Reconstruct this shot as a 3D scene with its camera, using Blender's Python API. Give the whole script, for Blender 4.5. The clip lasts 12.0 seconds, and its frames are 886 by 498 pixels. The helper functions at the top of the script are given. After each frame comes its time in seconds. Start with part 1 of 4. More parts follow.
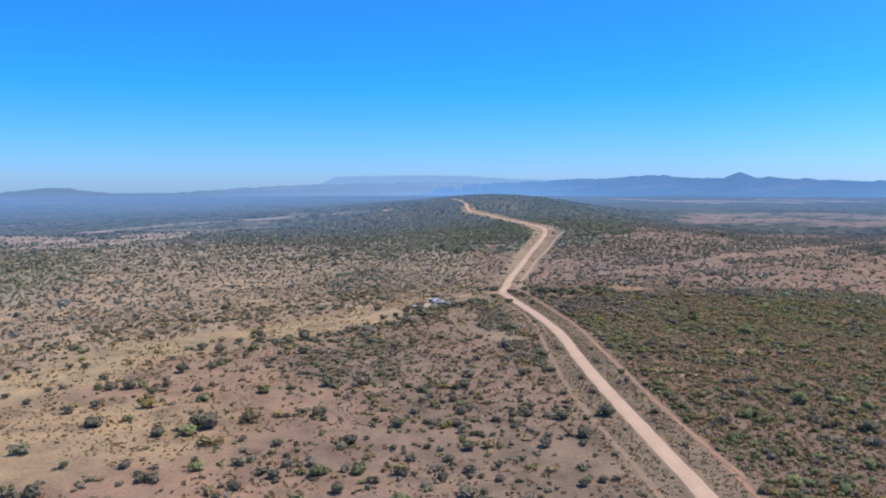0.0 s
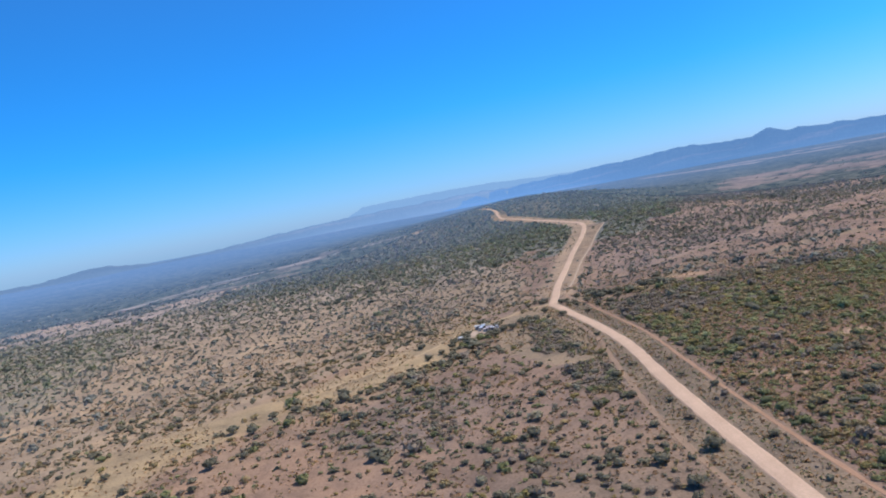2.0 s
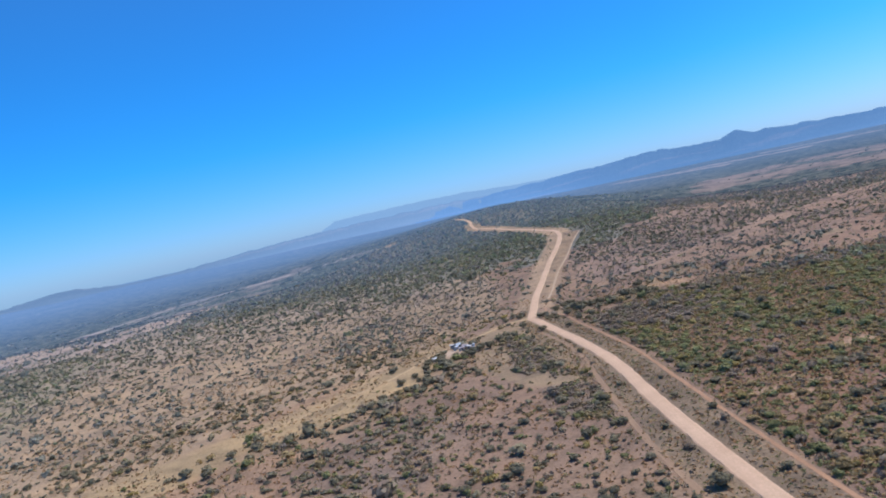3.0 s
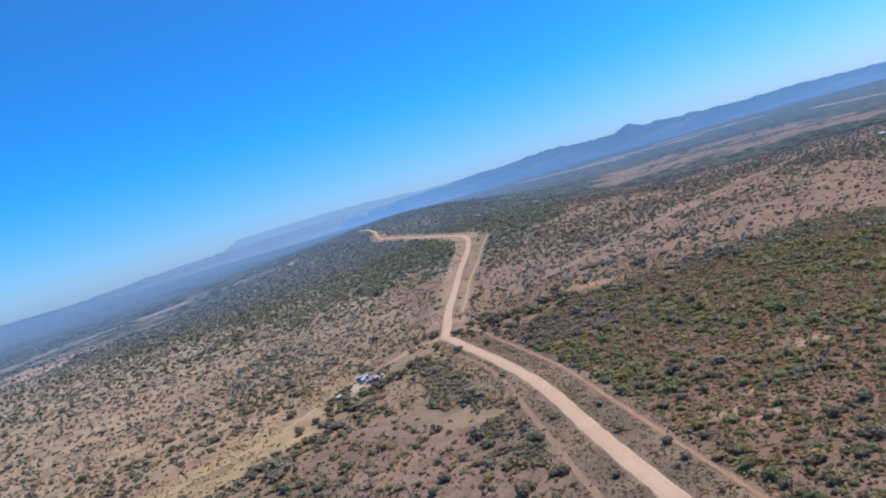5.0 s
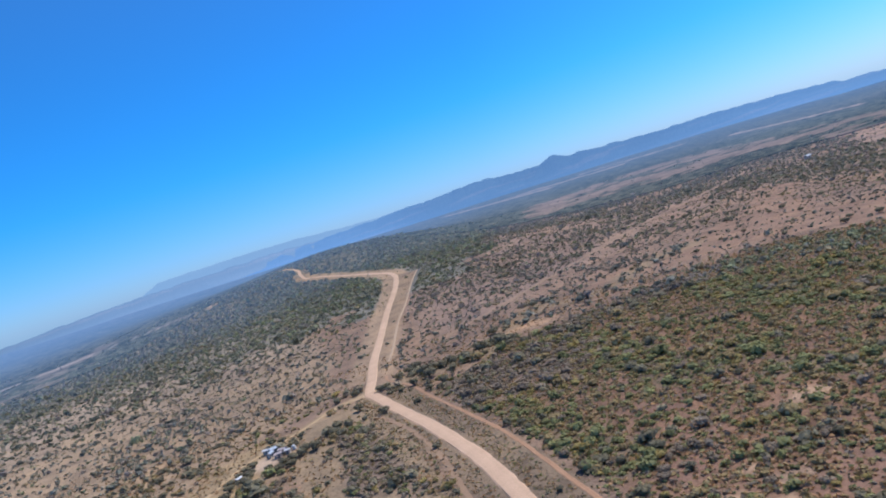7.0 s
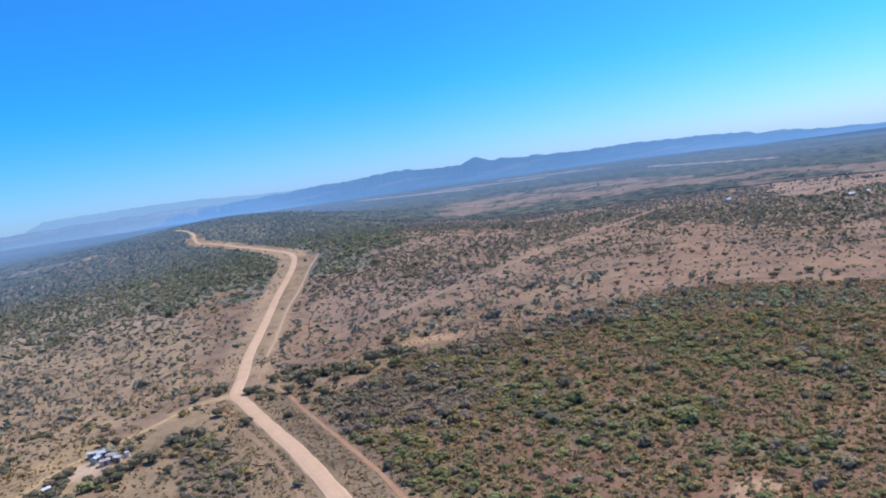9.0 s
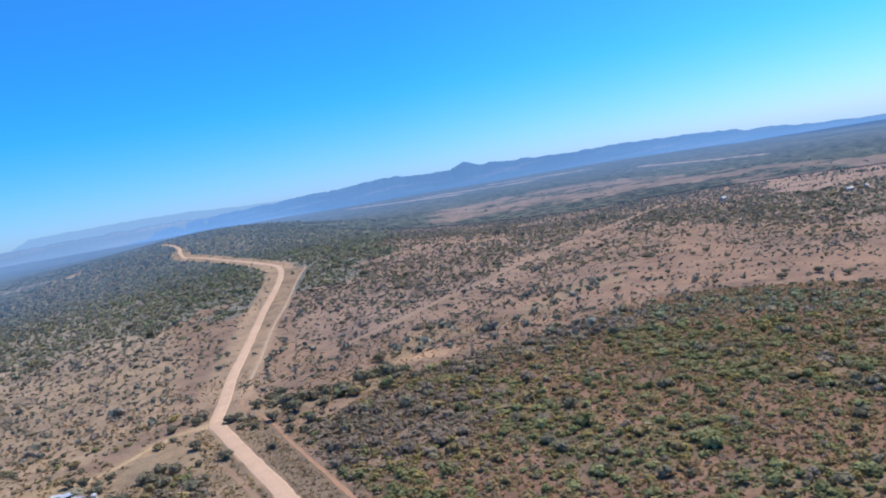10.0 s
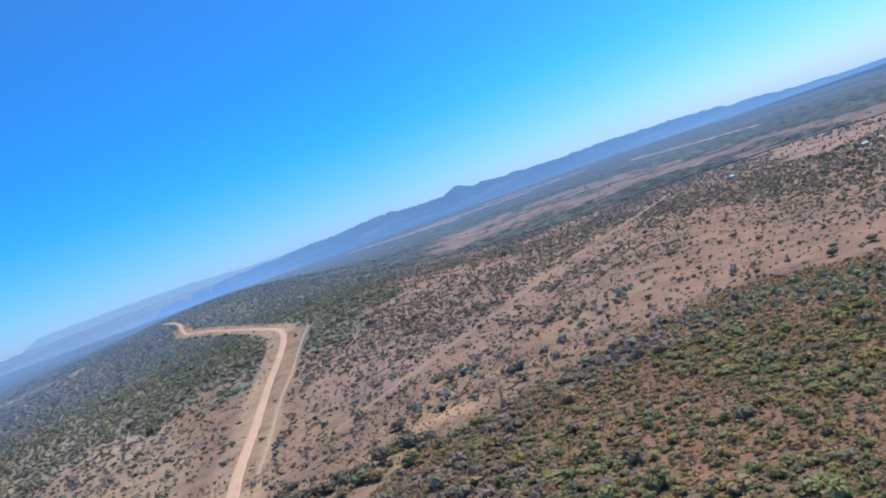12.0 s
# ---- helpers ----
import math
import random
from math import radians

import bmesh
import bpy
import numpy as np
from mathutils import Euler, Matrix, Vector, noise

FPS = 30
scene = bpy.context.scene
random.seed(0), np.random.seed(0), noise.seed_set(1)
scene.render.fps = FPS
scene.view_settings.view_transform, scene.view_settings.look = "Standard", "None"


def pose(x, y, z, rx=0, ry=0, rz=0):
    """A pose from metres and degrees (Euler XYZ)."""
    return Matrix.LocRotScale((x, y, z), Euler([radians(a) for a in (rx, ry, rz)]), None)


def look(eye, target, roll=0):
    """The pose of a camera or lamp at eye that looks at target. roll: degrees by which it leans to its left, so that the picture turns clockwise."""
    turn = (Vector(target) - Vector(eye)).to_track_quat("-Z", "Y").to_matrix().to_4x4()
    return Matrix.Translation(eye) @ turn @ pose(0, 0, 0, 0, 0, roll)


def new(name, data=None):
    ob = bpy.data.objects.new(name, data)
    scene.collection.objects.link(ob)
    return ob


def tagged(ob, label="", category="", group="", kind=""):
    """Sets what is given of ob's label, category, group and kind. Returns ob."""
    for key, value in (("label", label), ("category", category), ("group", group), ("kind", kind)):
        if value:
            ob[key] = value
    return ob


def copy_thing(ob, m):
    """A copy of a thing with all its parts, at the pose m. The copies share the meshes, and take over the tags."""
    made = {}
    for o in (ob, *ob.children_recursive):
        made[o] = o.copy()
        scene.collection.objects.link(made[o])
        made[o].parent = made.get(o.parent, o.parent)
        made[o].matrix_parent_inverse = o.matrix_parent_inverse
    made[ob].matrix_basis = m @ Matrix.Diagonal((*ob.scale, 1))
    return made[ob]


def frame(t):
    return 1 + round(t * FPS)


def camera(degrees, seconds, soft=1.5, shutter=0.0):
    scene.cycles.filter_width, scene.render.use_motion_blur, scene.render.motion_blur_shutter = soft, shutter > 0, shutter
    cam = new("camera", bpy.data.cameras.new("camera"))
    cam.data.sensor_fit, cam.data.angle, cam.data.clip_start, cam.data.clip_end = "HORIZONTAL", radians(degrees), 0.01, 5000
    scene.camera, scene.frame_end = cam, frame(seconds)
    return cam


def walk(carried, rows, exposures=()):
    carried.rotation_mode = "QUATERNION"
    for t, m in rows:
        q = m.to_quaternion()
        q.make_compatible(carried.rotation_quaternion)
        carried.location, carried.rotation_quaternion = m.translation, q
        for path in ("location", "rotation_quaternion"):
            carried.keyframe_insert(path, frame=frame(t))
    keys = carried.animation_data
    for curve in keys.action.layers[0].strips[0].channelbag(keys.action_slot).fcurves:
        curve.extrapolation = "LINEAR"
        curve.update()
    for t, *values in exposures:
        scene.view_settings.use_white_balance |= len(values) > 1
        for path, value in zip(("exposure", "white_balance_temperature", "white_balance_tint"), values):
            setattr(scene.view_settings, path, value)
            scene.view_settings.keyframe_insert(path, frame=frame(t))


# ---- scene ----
import itertools

cam = camera(62, 12.0, soft=1.95)
PATH = [
    (0, (-10.42, -23.14, 67.90), (-6.30, 76.38, 59.01), -0.09),
    (0.5, (-9.91, -13.92, 68.54), (-7.30, 85.63, 59.43), -2.04),
    (1, (-9.24, -4.64, 69.18), (-8.11, 94.98, 60.59), -4.36),
    (1.5, (-8.50, 4.76, 69.76), (-8.74, 104.44, 61.78), -7.62),
    (2, (-7.51, 14.53, 70.14), (-8.23, 114.30, 63.44), -10.55),
    (2.5, (-6.27, 25.07, 70.36), (-6.03, 124.88, 64.22), -11.99),
    (3, (-4.98, 36.20, 70.29), (-2.09, 135.98, 64.35), -12.29),
    (3.5, (-3.54, 47.29, 70.01), (2.69, 146.90, 63.70), -12.59),
    (3.7, (-2.79, 51.47, 69.98), (4.58, 150.98, 63.41), -12.82),
    (5.3, (3.99, 82.42, 70.41), (20.52, 180.73, 62.45), -16.98),
    (5.5, (5.02, 86.49, 70.31), (22.34, 184.69, 62.72), -17.63),
    (6, (7.97, 97.24, 69.68), (27.62, 195.04, 62.58), -18.52),
    (6.5, (11.08, 108.39, 69.01), (33.27, 205.69, 62.71), -19.85),
    (7, (14.20, 119.40, 68.53), (39.29, 216.00, 62.24), -17.57),
    (7.5, (17.45, 129.97, 68.44), (46.02, 225.57, 61.83), -14.22),
    (7.7, (18.76, 133.79, 68.45), (48.34, 229.05, 61.48), -12.68),
    (9.3, (28.54, 161.51, 68.92), (64.99, 254.03, 58.41), -8.09),
    (9.5, (29.90, 164.80, 68.95), (66.71, 257.19, 58.56), -8.33),
    (10, (33.34, 172.73, 68.98), (70.69, 264.98, 59.23), -9.82),
    (10.5, (36.93, 180.73, 69.10), (74.52, 273.03, 60.78), -11.98),
    (11, (40.77, 189.28, 69.44), (78.40, 281.67, 62.56), -14.22),
    (11.5, (44.90, 197.41, 69.84), (82.33, 289.93, 63.56), -17.28),
    (12, (49.07, 205.52, 70.23), (86.75, 297.94, 64.09), -19.75),
]
walk(cam, [(t, look(eye, target, roll)) for t, eye, target, roll in PATH], exposures=((0, -0.02), (5.5, -0.07), (7.5, -0.06), (9.5, 0.06), (12, 0.07)))

# ---------------------------------------------------------------- light
SUN_AZ, SUN_EL = 68, 57          # degrees clockwise from +y, and above the horizon
world = bpy.data.worlds.new("world")
scene.world = world
world.use_nodes = True
wn, wl = world.node_tree.nodes, world.node_tree.links
sky = wn.new("ShaderNodeTexSky")
sky.sky_type, sky.sun_disc = "NISHITA", False
sky.sun_elevation, sky.sun_rotation = radians(SUN_EL), radians(SUN_AZ)
sky.air_density, sky.dust_density, sky.ozone_density, sky.altitude = 1.0, 0.35, 1.5, 600
sat = wn.new("ShaderNodeHueSaturation")
sat.inputs["Saturation"].default_value = 1.12
tone = wn.new("ShaderNodeMix")
tone.data_type, tone.blend_type = "RGBA", "MULTIPLY"
tone.inputs[0].default_value = 1.0
# the air is whiter and more violet close to the horizon than overhead
coord, split, rise_ramp = wn.new("ShaderNodeTexCoord"), wn.new("ShaderNodeSeparateXYZ"), wn.new("ShaderNodeValToRGB")
wl.new(coord.outputs["Generated"], split.inputs[0])
wl.new(split.outputs["Z"], rise_ramp.inputs[0])
for e, (pos, c) in zip([rise_ramp.color_ramp.elements[0], rise_ramp.color_ramp.elements[1], rise_ramp.color_ramp.elements.new(0.12)],
                       [(0.0, (0.42, 0.68, 1.31)), (0.45, (0.23, 0.875, 1.25)), (0.12, (0.365, 0.775, 1.33))]):
    e.position, e.color = pos, (*c, 1)
wl.new(rise_ramp.outputs[0], tone.inputs[7])
wl.new(sky.outputs[0], tone.inputs[6])
# and paler again towards the sun's side
side, facing, pale_ramp, pale = wn.new("ShaderNodeVectorMath"), (math.sin(radians(SUN_AZ)), math.cos(radians(SUN_AZ)), 0), wn.new("ShaderNodeValToRGB"), wn.new("ShaderNodeMix")
side.operation = "DOT_PRODUCT"
wl.new(coord.outputs["Generated"], side.inputs[0])
side.inputs[1].default_value = facing
wl.new(side.outputs["Value"], pale_ramp.inputs[0])
pale_ramp.color_ramp.elements[0].color, pale_ramp.color_ramp.elements[1].color = (0.52, 0.52, 0.53, 1), (0.58, 0.535, 0.51, 1)
for pos, c in ((0.66, (0.48, 0.475, 0.495)), (0.85, (0.515, 0.495, 0.495))):
    pale_ramp.color_ramp.elements.new(pos).color = (*c, 1)
twice = wn.new("ShaderNodeVectorMath")
twice.operation = "SCALE"
twice.inputs["Scale"].default_value = 2.0
wl.new(pale_ramp.outputs[0], twice.inputs[0])
pale.data_type, pale.blend_type = "RGBA", "MULTIPLY"
pale.inputs[0].default_value = 1.0
wl.new(tone.outputs[2], pale.inputs[6])
wl.new(twice.outputs[0], pale.inputs[7])
wl.new(pale.outputs[2], sat.inputs["Color"])
wl.new(sat.outputs[0], wn["Background"].inputs[0])
wn["Background"].inputs[1].default_value = 0.135
sun = new("sun", bpy.data.lights.new("sun", "SUN"))
sun.data.energy, sun.data.angle, sun.data.color = 4.0, radians(0.5), (1.0, 0.925, 0.82)
az, el = radians(SUN_AZ), radians(SUN_EL)
sun.matrix_world = look((0, 0, 300), (-math.sin(az) * math.cos(el), -math.cos(az) * math.cos(el), 300 - math.sin(el)))

# ---------------------------------------------------------------- helpers
rng = np.random.default_rng(7)


def vnoise(x, y, size, seed):
    """Smooth value noise in 0..1 with cells of that many metres."""
    x, y = np.asarray(x, float) / size, np.asarray(y, float) / size
    i, j = np.floor(x).astype(np.int64), np.floor(y).astype(np.int64)
    u, v = x - i, y - j
    u, v = u * u * (3 - 2 * u), v * v * (3 - 2 * v)

    def h(a, b):
        k = (a * 374761393 + b * 668265263 + seed * 974711) & 0x7FFFFFFF
        k = ((k ^ (k >> 13)) * 1274126177) & 0x7FFFFFFF
        return ((k ^ (k >> 16)) & 0xFFFF) / 65535.0

    return (h(i, j) * (1 - u) + h(i + 1, j) * u) * (1 - v) + (h(i, j + 1) * (1 - u) + h(i + 1, j + 1) * u) * v


def fbm(x, y, size, seed):
    return (vnoise(x, y, size, seed) * 4 + vnoise(x, y, size / 2.1, seed + 1) * 2 + vnoise(x, y, size / 4.3, seed + 2)) / 7


def step(v, a, b):
    q = np.clip((np.asarray(v, float) - a) / (b - a), 0, 1)
    return q * q * (3 - 2 * q)


def height(x, y):
    """The lie of the land: flat scrub with one wooded rise beyond the bend of the road, sinking gently far to the east."""
    x, y = np.asarray(x, float), np.asarray(y, float)
    rise = 20 * np.exp(-((x - 190) / 170) ** 2) * step(y, 520, 800) + 26 * np.exp(-((x - 70) / 350) ** 2) * step(y, 1000, 1400)
    sink = 42 * step(np.degrees(np.arctan2(x, np.maximum(y, 1))), 34, 60) * step(np.hypot(x, y), 1700, 4200)
    return rise * (1 - step(y, 1450, 2800)) - sink + 0.8 * (fbm(x, y, 70, 3) - 0.5) * step(y, 100, 300)


def haze_at(x, y):
    """How much painted blue haze is mixed in there, by distance and bearing."""
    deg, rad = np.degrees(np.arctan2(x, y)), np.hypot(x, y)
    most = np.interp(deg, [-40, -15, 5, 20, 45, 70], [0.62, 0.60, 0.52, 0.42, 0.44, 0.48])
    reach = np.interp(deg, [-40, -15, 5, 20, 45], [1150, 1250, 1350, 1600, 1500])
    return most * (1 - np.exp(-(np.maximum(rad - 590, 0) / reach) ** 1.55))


def along(x, y, line):
    """Distance to a polyline."""
    x, y = np.asarray(x, float), np.asarray(y, float)
    best = np.full(np.broadcast(x, y).shape, 1e9)
    for (ax, ay), (bx, by) in zip(line, line[1:]):
        dx, dy = bx - ax, by - ay
        q = np.clip(((x - ax) * dx + (y - ay) * dy) / (dx * dx + dy * dy), 0, 1)
        best = np.minimum(best, np.hypot(x - ax - q * dx, y - ay - q * dy))
    return best


def inside(x, y, poly):
    x, y = np.asarray(x, float), np.asarray(y, float)
    res = np.zeros(np.broadcast(x, y).shape, bool)
    for (ax, ay), (bx, by) in zip(poly, poly[1:] + poly[:1]):
        if ay != by:
            res ^= ((ay > y) != (by > y)) & (x < (bx - ax) * (y - ay) / (by - ay) + ax)
    return res


def blob(x, y, cx, cy, rx, ry):
    return 1 - step(np.hypot((x - cx) / rx, (y - cy) / ry), 0.6, 1.15)


def smooth_line(line, gap):
    """A polyline rounded by Catmull-Rom and cut into steps of that many metres."""
    p = [Vector((2 * line[0][0] - line[1][0], 2 * line[0][1] - line[1][1]))] + [Vector(q) for q in line]
    p.append(2 * p[-1] - p[-2])
    out = []
    for a, b, c, d in zip(p, p[1:], p[2:], p[3:]):
        n = max(2, int((c - b).length / gap))
        for k in range(n):
            t = k / n
            out.append(0.5 * (2 * b + (c - a) * t + (2 * a - 5 * b + 4 * c - d) * t * t + (3 * b - a - 3 * c + d) * t ** 3))
    return out + [p[-2]]


def mesh_from(name, verts, faces, materials=()):
    me = bpy.data.meshes.new(name)
    me.from_pydata([tuple(v) for v in verts], [], faces)
    me.update()
    for m in materials:
        me.materials.append(m)
    return me


def part(name, bm, material, parent, label=""):
    me = bpy.data.meshes.new(name)
    bm.to_mesh(me)
    bm.free()
    me.materials.append(material)
    ob = new(name, me)
    ob.parent = parent
    return tagged(ob, label)


# ---------------------------------------------------------------- materials
def material(name):
    m = bpy.data.materials.new(name)
    m.use_nodes = True
    return m, m.node_tree.nodes, m.node_tree.links, m.node_tree.nodes["Principled BSDF"]


def node_noise(n, l, scale, detail=4.0, rough=0.6):
    pos = n.new("ShaderNodeNewGeometry")
    t = n.new("ShaderNodeTexNoise")
    t.inputs["Scale"].default_value, t.inputs["Detail"].default_value, t.inputs["Roughness"].default_value = scale, detail, rough
    l.new(pos.outputs["Position"], t.inputs["Vector"])
    return t


def ramp(n, l, src, stops):
    r = n.new("ShaderNodeValToRGB")
    r.color_ramp.elements[0].position, r.color_ramp.elements[0].color = stops[0][0], (*stops[0][1], 1)
    r.color_ramp.elements[1].position, r.color_ramp.elements[1].color = stops[-1][0], (*stops[-1][1], 1)
    for p, c in stops[1:-1]:
        r.color_ramp.elements.new(p).color = (*c, 1)
    l.new(src, r.inputs[0])
    return r


def mix(n, l, kind, fac, a, b):
    m = n.new("ShaderNodeMix")
    m.data_type, m.blend_type = "RGBA", kind
    for value, socket in ((fac, m.inputs[0]), (a, m.inputs[6]), (b, m.inputs[7])):
        if isinstance(value, (int, float)):
            socket.default_value = value
        elif isinstance(value, tuple):
            socket.default_value = (*value, 1)
        else:
            l.new(value, socket)
    return m.outputs[2]


def bump(n, l, src, strength, distance, bsdf):
    b = n.new("ShaderNodeBump")
    b.inputs["Strength"].default_value, b.inputs["Distance"].default_value = strength, distance
    l.new(src, b.inputs["Height"])
    l.new(b.outputs[0], bsdf.inputs["Normal"])


def soil_material():
    m, n, l, p = material("soil")
    kind = n.new("ShaderNodeAttribute")
    kind.attribute_name = "soil"
    cover = n.new("ShaderNodeAttribute")
    cover.attribute_name = "cover"
    coarse = node_noise(n, l, 0.09, 6, 0.65)
    fine = node_noise(n, l, 1.1, 5, 0.7)
    c = mix(n, l, "MULTIPLY", 1.0, kind.outputs["Color"], ramp(n, l, coarse.outputs[0], [(0.3, (0.64, 0.65, 0.68)), (0.5, (1, 1, 1)), (0.72, (1.22, 1.18, 1.12))]).outputs[0])
    c = mix(n, l, "MULTIPLY", 1.0, c, ramp(n, l, fine.outputs[0], [(0.32, (0.62, 0.6, 0.56)), (0.5, (1, 1, 1)), (0.75, (1.16, 1.16, 1.16))]).outputs[0])
    patchy = node_noise(n, l, 0.028, 3, 0.6)
    c = mix(n, l, "MULTIPLY", 1.0, c, ramp(n, l, patchy.outputs[0], [(0.35, (0.80, 0.80, 0.82)), (0.5, (1, 1, 1)), (0.68, (1.14, 1.10, 1.04))]).outputs[0])
    # scrub that is too far off to stand as single bushes
    geo = n.new("ShaderNodeNewGeometry")
    v = n.new("ShaderNodeTexVoronoi")
    v.inputs["Scale"].default_value = 0.13
    l.new(geo.outputs["Position"], v.inputs["Vector"])
    big = node_noise(n, l, 0.006, 5, 0.6)
    add = n.new("ShaderNodeMath")
    add.operation = "MULTIPLY_ADD"
    l.new(big.outputs[0], add.inputs[0])
    add.inputs[1].default_value, add.inputs[2].default_value = 0.9, -0.45
    thr = n.new("ShaderNodeMath")
    thr.operation = "ADD"
    l.new(add.outputs[0], thr.inputs[0])
    l.new(cover.outputs["Fac"], thr.inputs[1])
    less = n.new("ShaderNodeMath")
    less.operation = "SUBTRACT"
    l.new(thr.outputs[0], less.inputs[0])
    l.new(v.outputs["Distance"], less.inputs[1])
    soft = n.new("ShaderNodeMath")
    soft.operation, soft.use_clamp = "MULTIPLY", True
    l.new(less.outputs[0], soft.inputs[0])
    soft.inputs[1].default_value = 6.0
    green = mix(n, l, "MIX", v.outputs["Color"], (0.07, 0.095, 0.085), (0.12, 0.145, 0.125))
    c = mix(n, l, "MIX", soft.outputs[0], c, green)
    l.new(c, p.inputs["Base Color"])
    p.inputs["Roughness"].default_value = 0.95
    p.inputs["Specular IOR Level"].default_value = 0.1
    bump(n, l, fine.outputs[0], 0.5, 0.25, p)
    return m


def gravel_material(name, light, dark):
    m, n, l, p = material(name)
    a, b, c = node_noise(n, l, 0.12, 5), node_noise(n, l, 2.2, 6, 0.7), node_noise(n, l, 14, 3)
    col = ramp(n, l, a.outputs[0], [(0.3, dark), (0.65, light)]).outputs[0]
    col = mix(n, l, "MULTIPLY", 1.0, col, ramp(n, l, b.outputs[0], [(0.3, (0.82, 0.8, 0.78)), (0.7, (1.08, 1.08, 1.08))]).outputs[0])
    rut = n.new("ShaderNodeAttribute")
    rut.attribute_name = "rut"
    col = mix(n, l, "MIX", rut.outputs["Fac"], col, tuple(0.72 * v for v in dark))
    l.new(col, p.inputs["Base Color"])
    p.inputs["Roughness"].default_value = 0.9
    p.inputs["Specular IOR Level"].default_value = 0.2
    bump(n, l, c.outputs[0], 0.35, 0.05, p)
    return m


# emission colour that stands in for haze on far land and scrub
HAZE_GLOW = (0.22, 0.45, 0.95)


def leaf_material(name, colour, translucent=0.32, distant=False):
    m, n, l, p = material(name)
    tint = n.new("ShaderNodeAttribute")
    tint.attribute_name = "tint"
    info = n.new("ShaderNodeObjectInfo")
    isle = node_noise(n, l, 1.6, 3)
    k = n.new("ShaderNodeMath")
    k.operation = "MULTIPLY_ADD"
    l.new(tint.outputs["Fac"], k.inputs[0])
    k.inputs[1].default_value, k.inputs[2].default_value = 0.75, 0.50
    j = n.new("ShaderNodeMath")
    j.operation = "MULTIPLY_ADD"
    l.new(info.outputs["Random"], j.inputs[0])
    j.inputs[1].default_value = 0.35
    l.new(k.outputs[0], j.inputs[2])
    warm = tuple(min(1, c * f) for c, f in zip(colour, (1.2, 1.06, 0.85)))
    base = mix(n, l, "MIX", ramp(n, l, isle.outputs[0], [(0.35, (0, 0, 0)), (0.65, (1, 1, 1))]).outputs[0], colour, warm)
    scale = n.new("ShaderNodeVectorMath")
    scale.operation = "SCALE"
    l.new(base, scale.inputs[0])
    l.new(j.outputs[0], scale.inputs["Scale"])
    l.new(scale.outputs[0], p.inputs["Base Color"])
    p.inputs["Roughness"].default_value = 0.75
    p.inputs["Specular IOR Level"].default_value = 0.25
    t = n.new("ShaderNodeBsdfTranslucent")
    l.new(scale.outputs[0], t.inputs["Color"])
    s = n.new("ShaderNodeMixShader")
    s.inputs[0].default_value = translucent
    l.new(p.outputs[0], s.inputs[1])
    l.new(t.outputs[0], s.inputs[2])
    l.new(s.outputs[0], n["Material Output"].inputs["Surface"])
    # painted haze: blue emission mixed over the leaves of distant scrub
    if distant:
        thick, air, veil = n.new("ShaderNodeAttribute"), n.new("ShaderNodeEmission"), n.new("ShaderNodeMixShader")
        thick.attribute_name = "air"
        air.inputs["Color"].default_value = (*HAZE_GLOW, 1)
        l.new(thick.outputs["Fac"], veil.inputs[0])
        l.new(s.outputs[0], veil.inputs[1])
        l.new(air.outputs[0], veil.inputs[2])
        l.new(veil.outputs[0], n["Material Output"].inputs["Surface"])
    return m


def plain_material(name, colour, rough=0.7, metal=0.0, grain=3.0, spread=0.25):
    m, n, l, p = material(name)
    a = node_noise(n, l, grain, 5)
    lo, hi = tuple(c * (1 - spread) for c in colour), tuple(min(1, c * (1 + spread)) for c in colour)
    l.new(ramp(n, l, a.outputs[0], [(0.3, lo), (0.7, hi)]).outputs[0], p.inputs["Base Color"])
    p.inputs["Roughness"].default_value, p.inputs["Metallic"].default_value = rough, metal
    bump(n, l, a.outputs[0], 0.2, 0.02, p)
    return m


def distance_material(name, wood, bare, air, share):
    """Far land behind kilometres of air: lit surface plus haze painted as blue emission."""
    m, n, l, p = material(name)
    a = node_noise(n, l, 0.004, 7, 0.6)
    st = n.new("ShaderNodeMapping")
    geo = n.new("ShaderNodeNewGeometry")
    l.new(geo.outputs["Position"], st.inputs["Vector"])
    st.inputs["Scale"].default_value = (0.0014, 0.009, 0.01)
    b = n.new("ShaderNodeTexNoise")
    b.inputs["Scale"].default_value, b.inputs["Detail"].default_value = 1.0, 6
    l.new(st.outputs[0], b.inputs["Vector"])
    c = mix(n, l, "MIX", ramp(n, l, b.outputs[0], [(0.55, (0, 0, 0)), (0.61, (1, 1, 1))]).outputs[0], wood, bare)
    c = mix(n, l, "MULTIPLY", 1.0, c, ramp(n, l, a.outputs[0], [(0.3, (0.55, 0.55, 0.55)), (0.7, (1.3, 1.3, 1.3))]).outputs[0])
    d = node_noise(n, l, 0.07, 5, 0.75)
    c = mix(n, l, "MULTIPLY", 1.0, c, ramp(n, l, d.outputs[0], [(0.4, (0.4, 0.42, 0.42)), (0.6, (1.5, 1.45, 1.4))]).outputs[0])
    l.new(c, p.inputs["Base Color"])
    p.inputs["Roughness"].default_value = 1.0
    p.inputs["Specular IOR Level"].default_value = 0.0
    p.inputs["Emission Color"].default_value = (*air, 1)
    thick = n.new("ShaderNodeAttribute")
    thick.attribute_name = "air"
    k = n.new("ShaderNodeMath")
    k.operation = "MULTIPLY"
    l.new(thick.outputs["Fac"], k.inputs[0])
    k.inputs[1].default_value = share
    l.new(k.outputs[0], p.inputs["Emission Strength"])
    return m


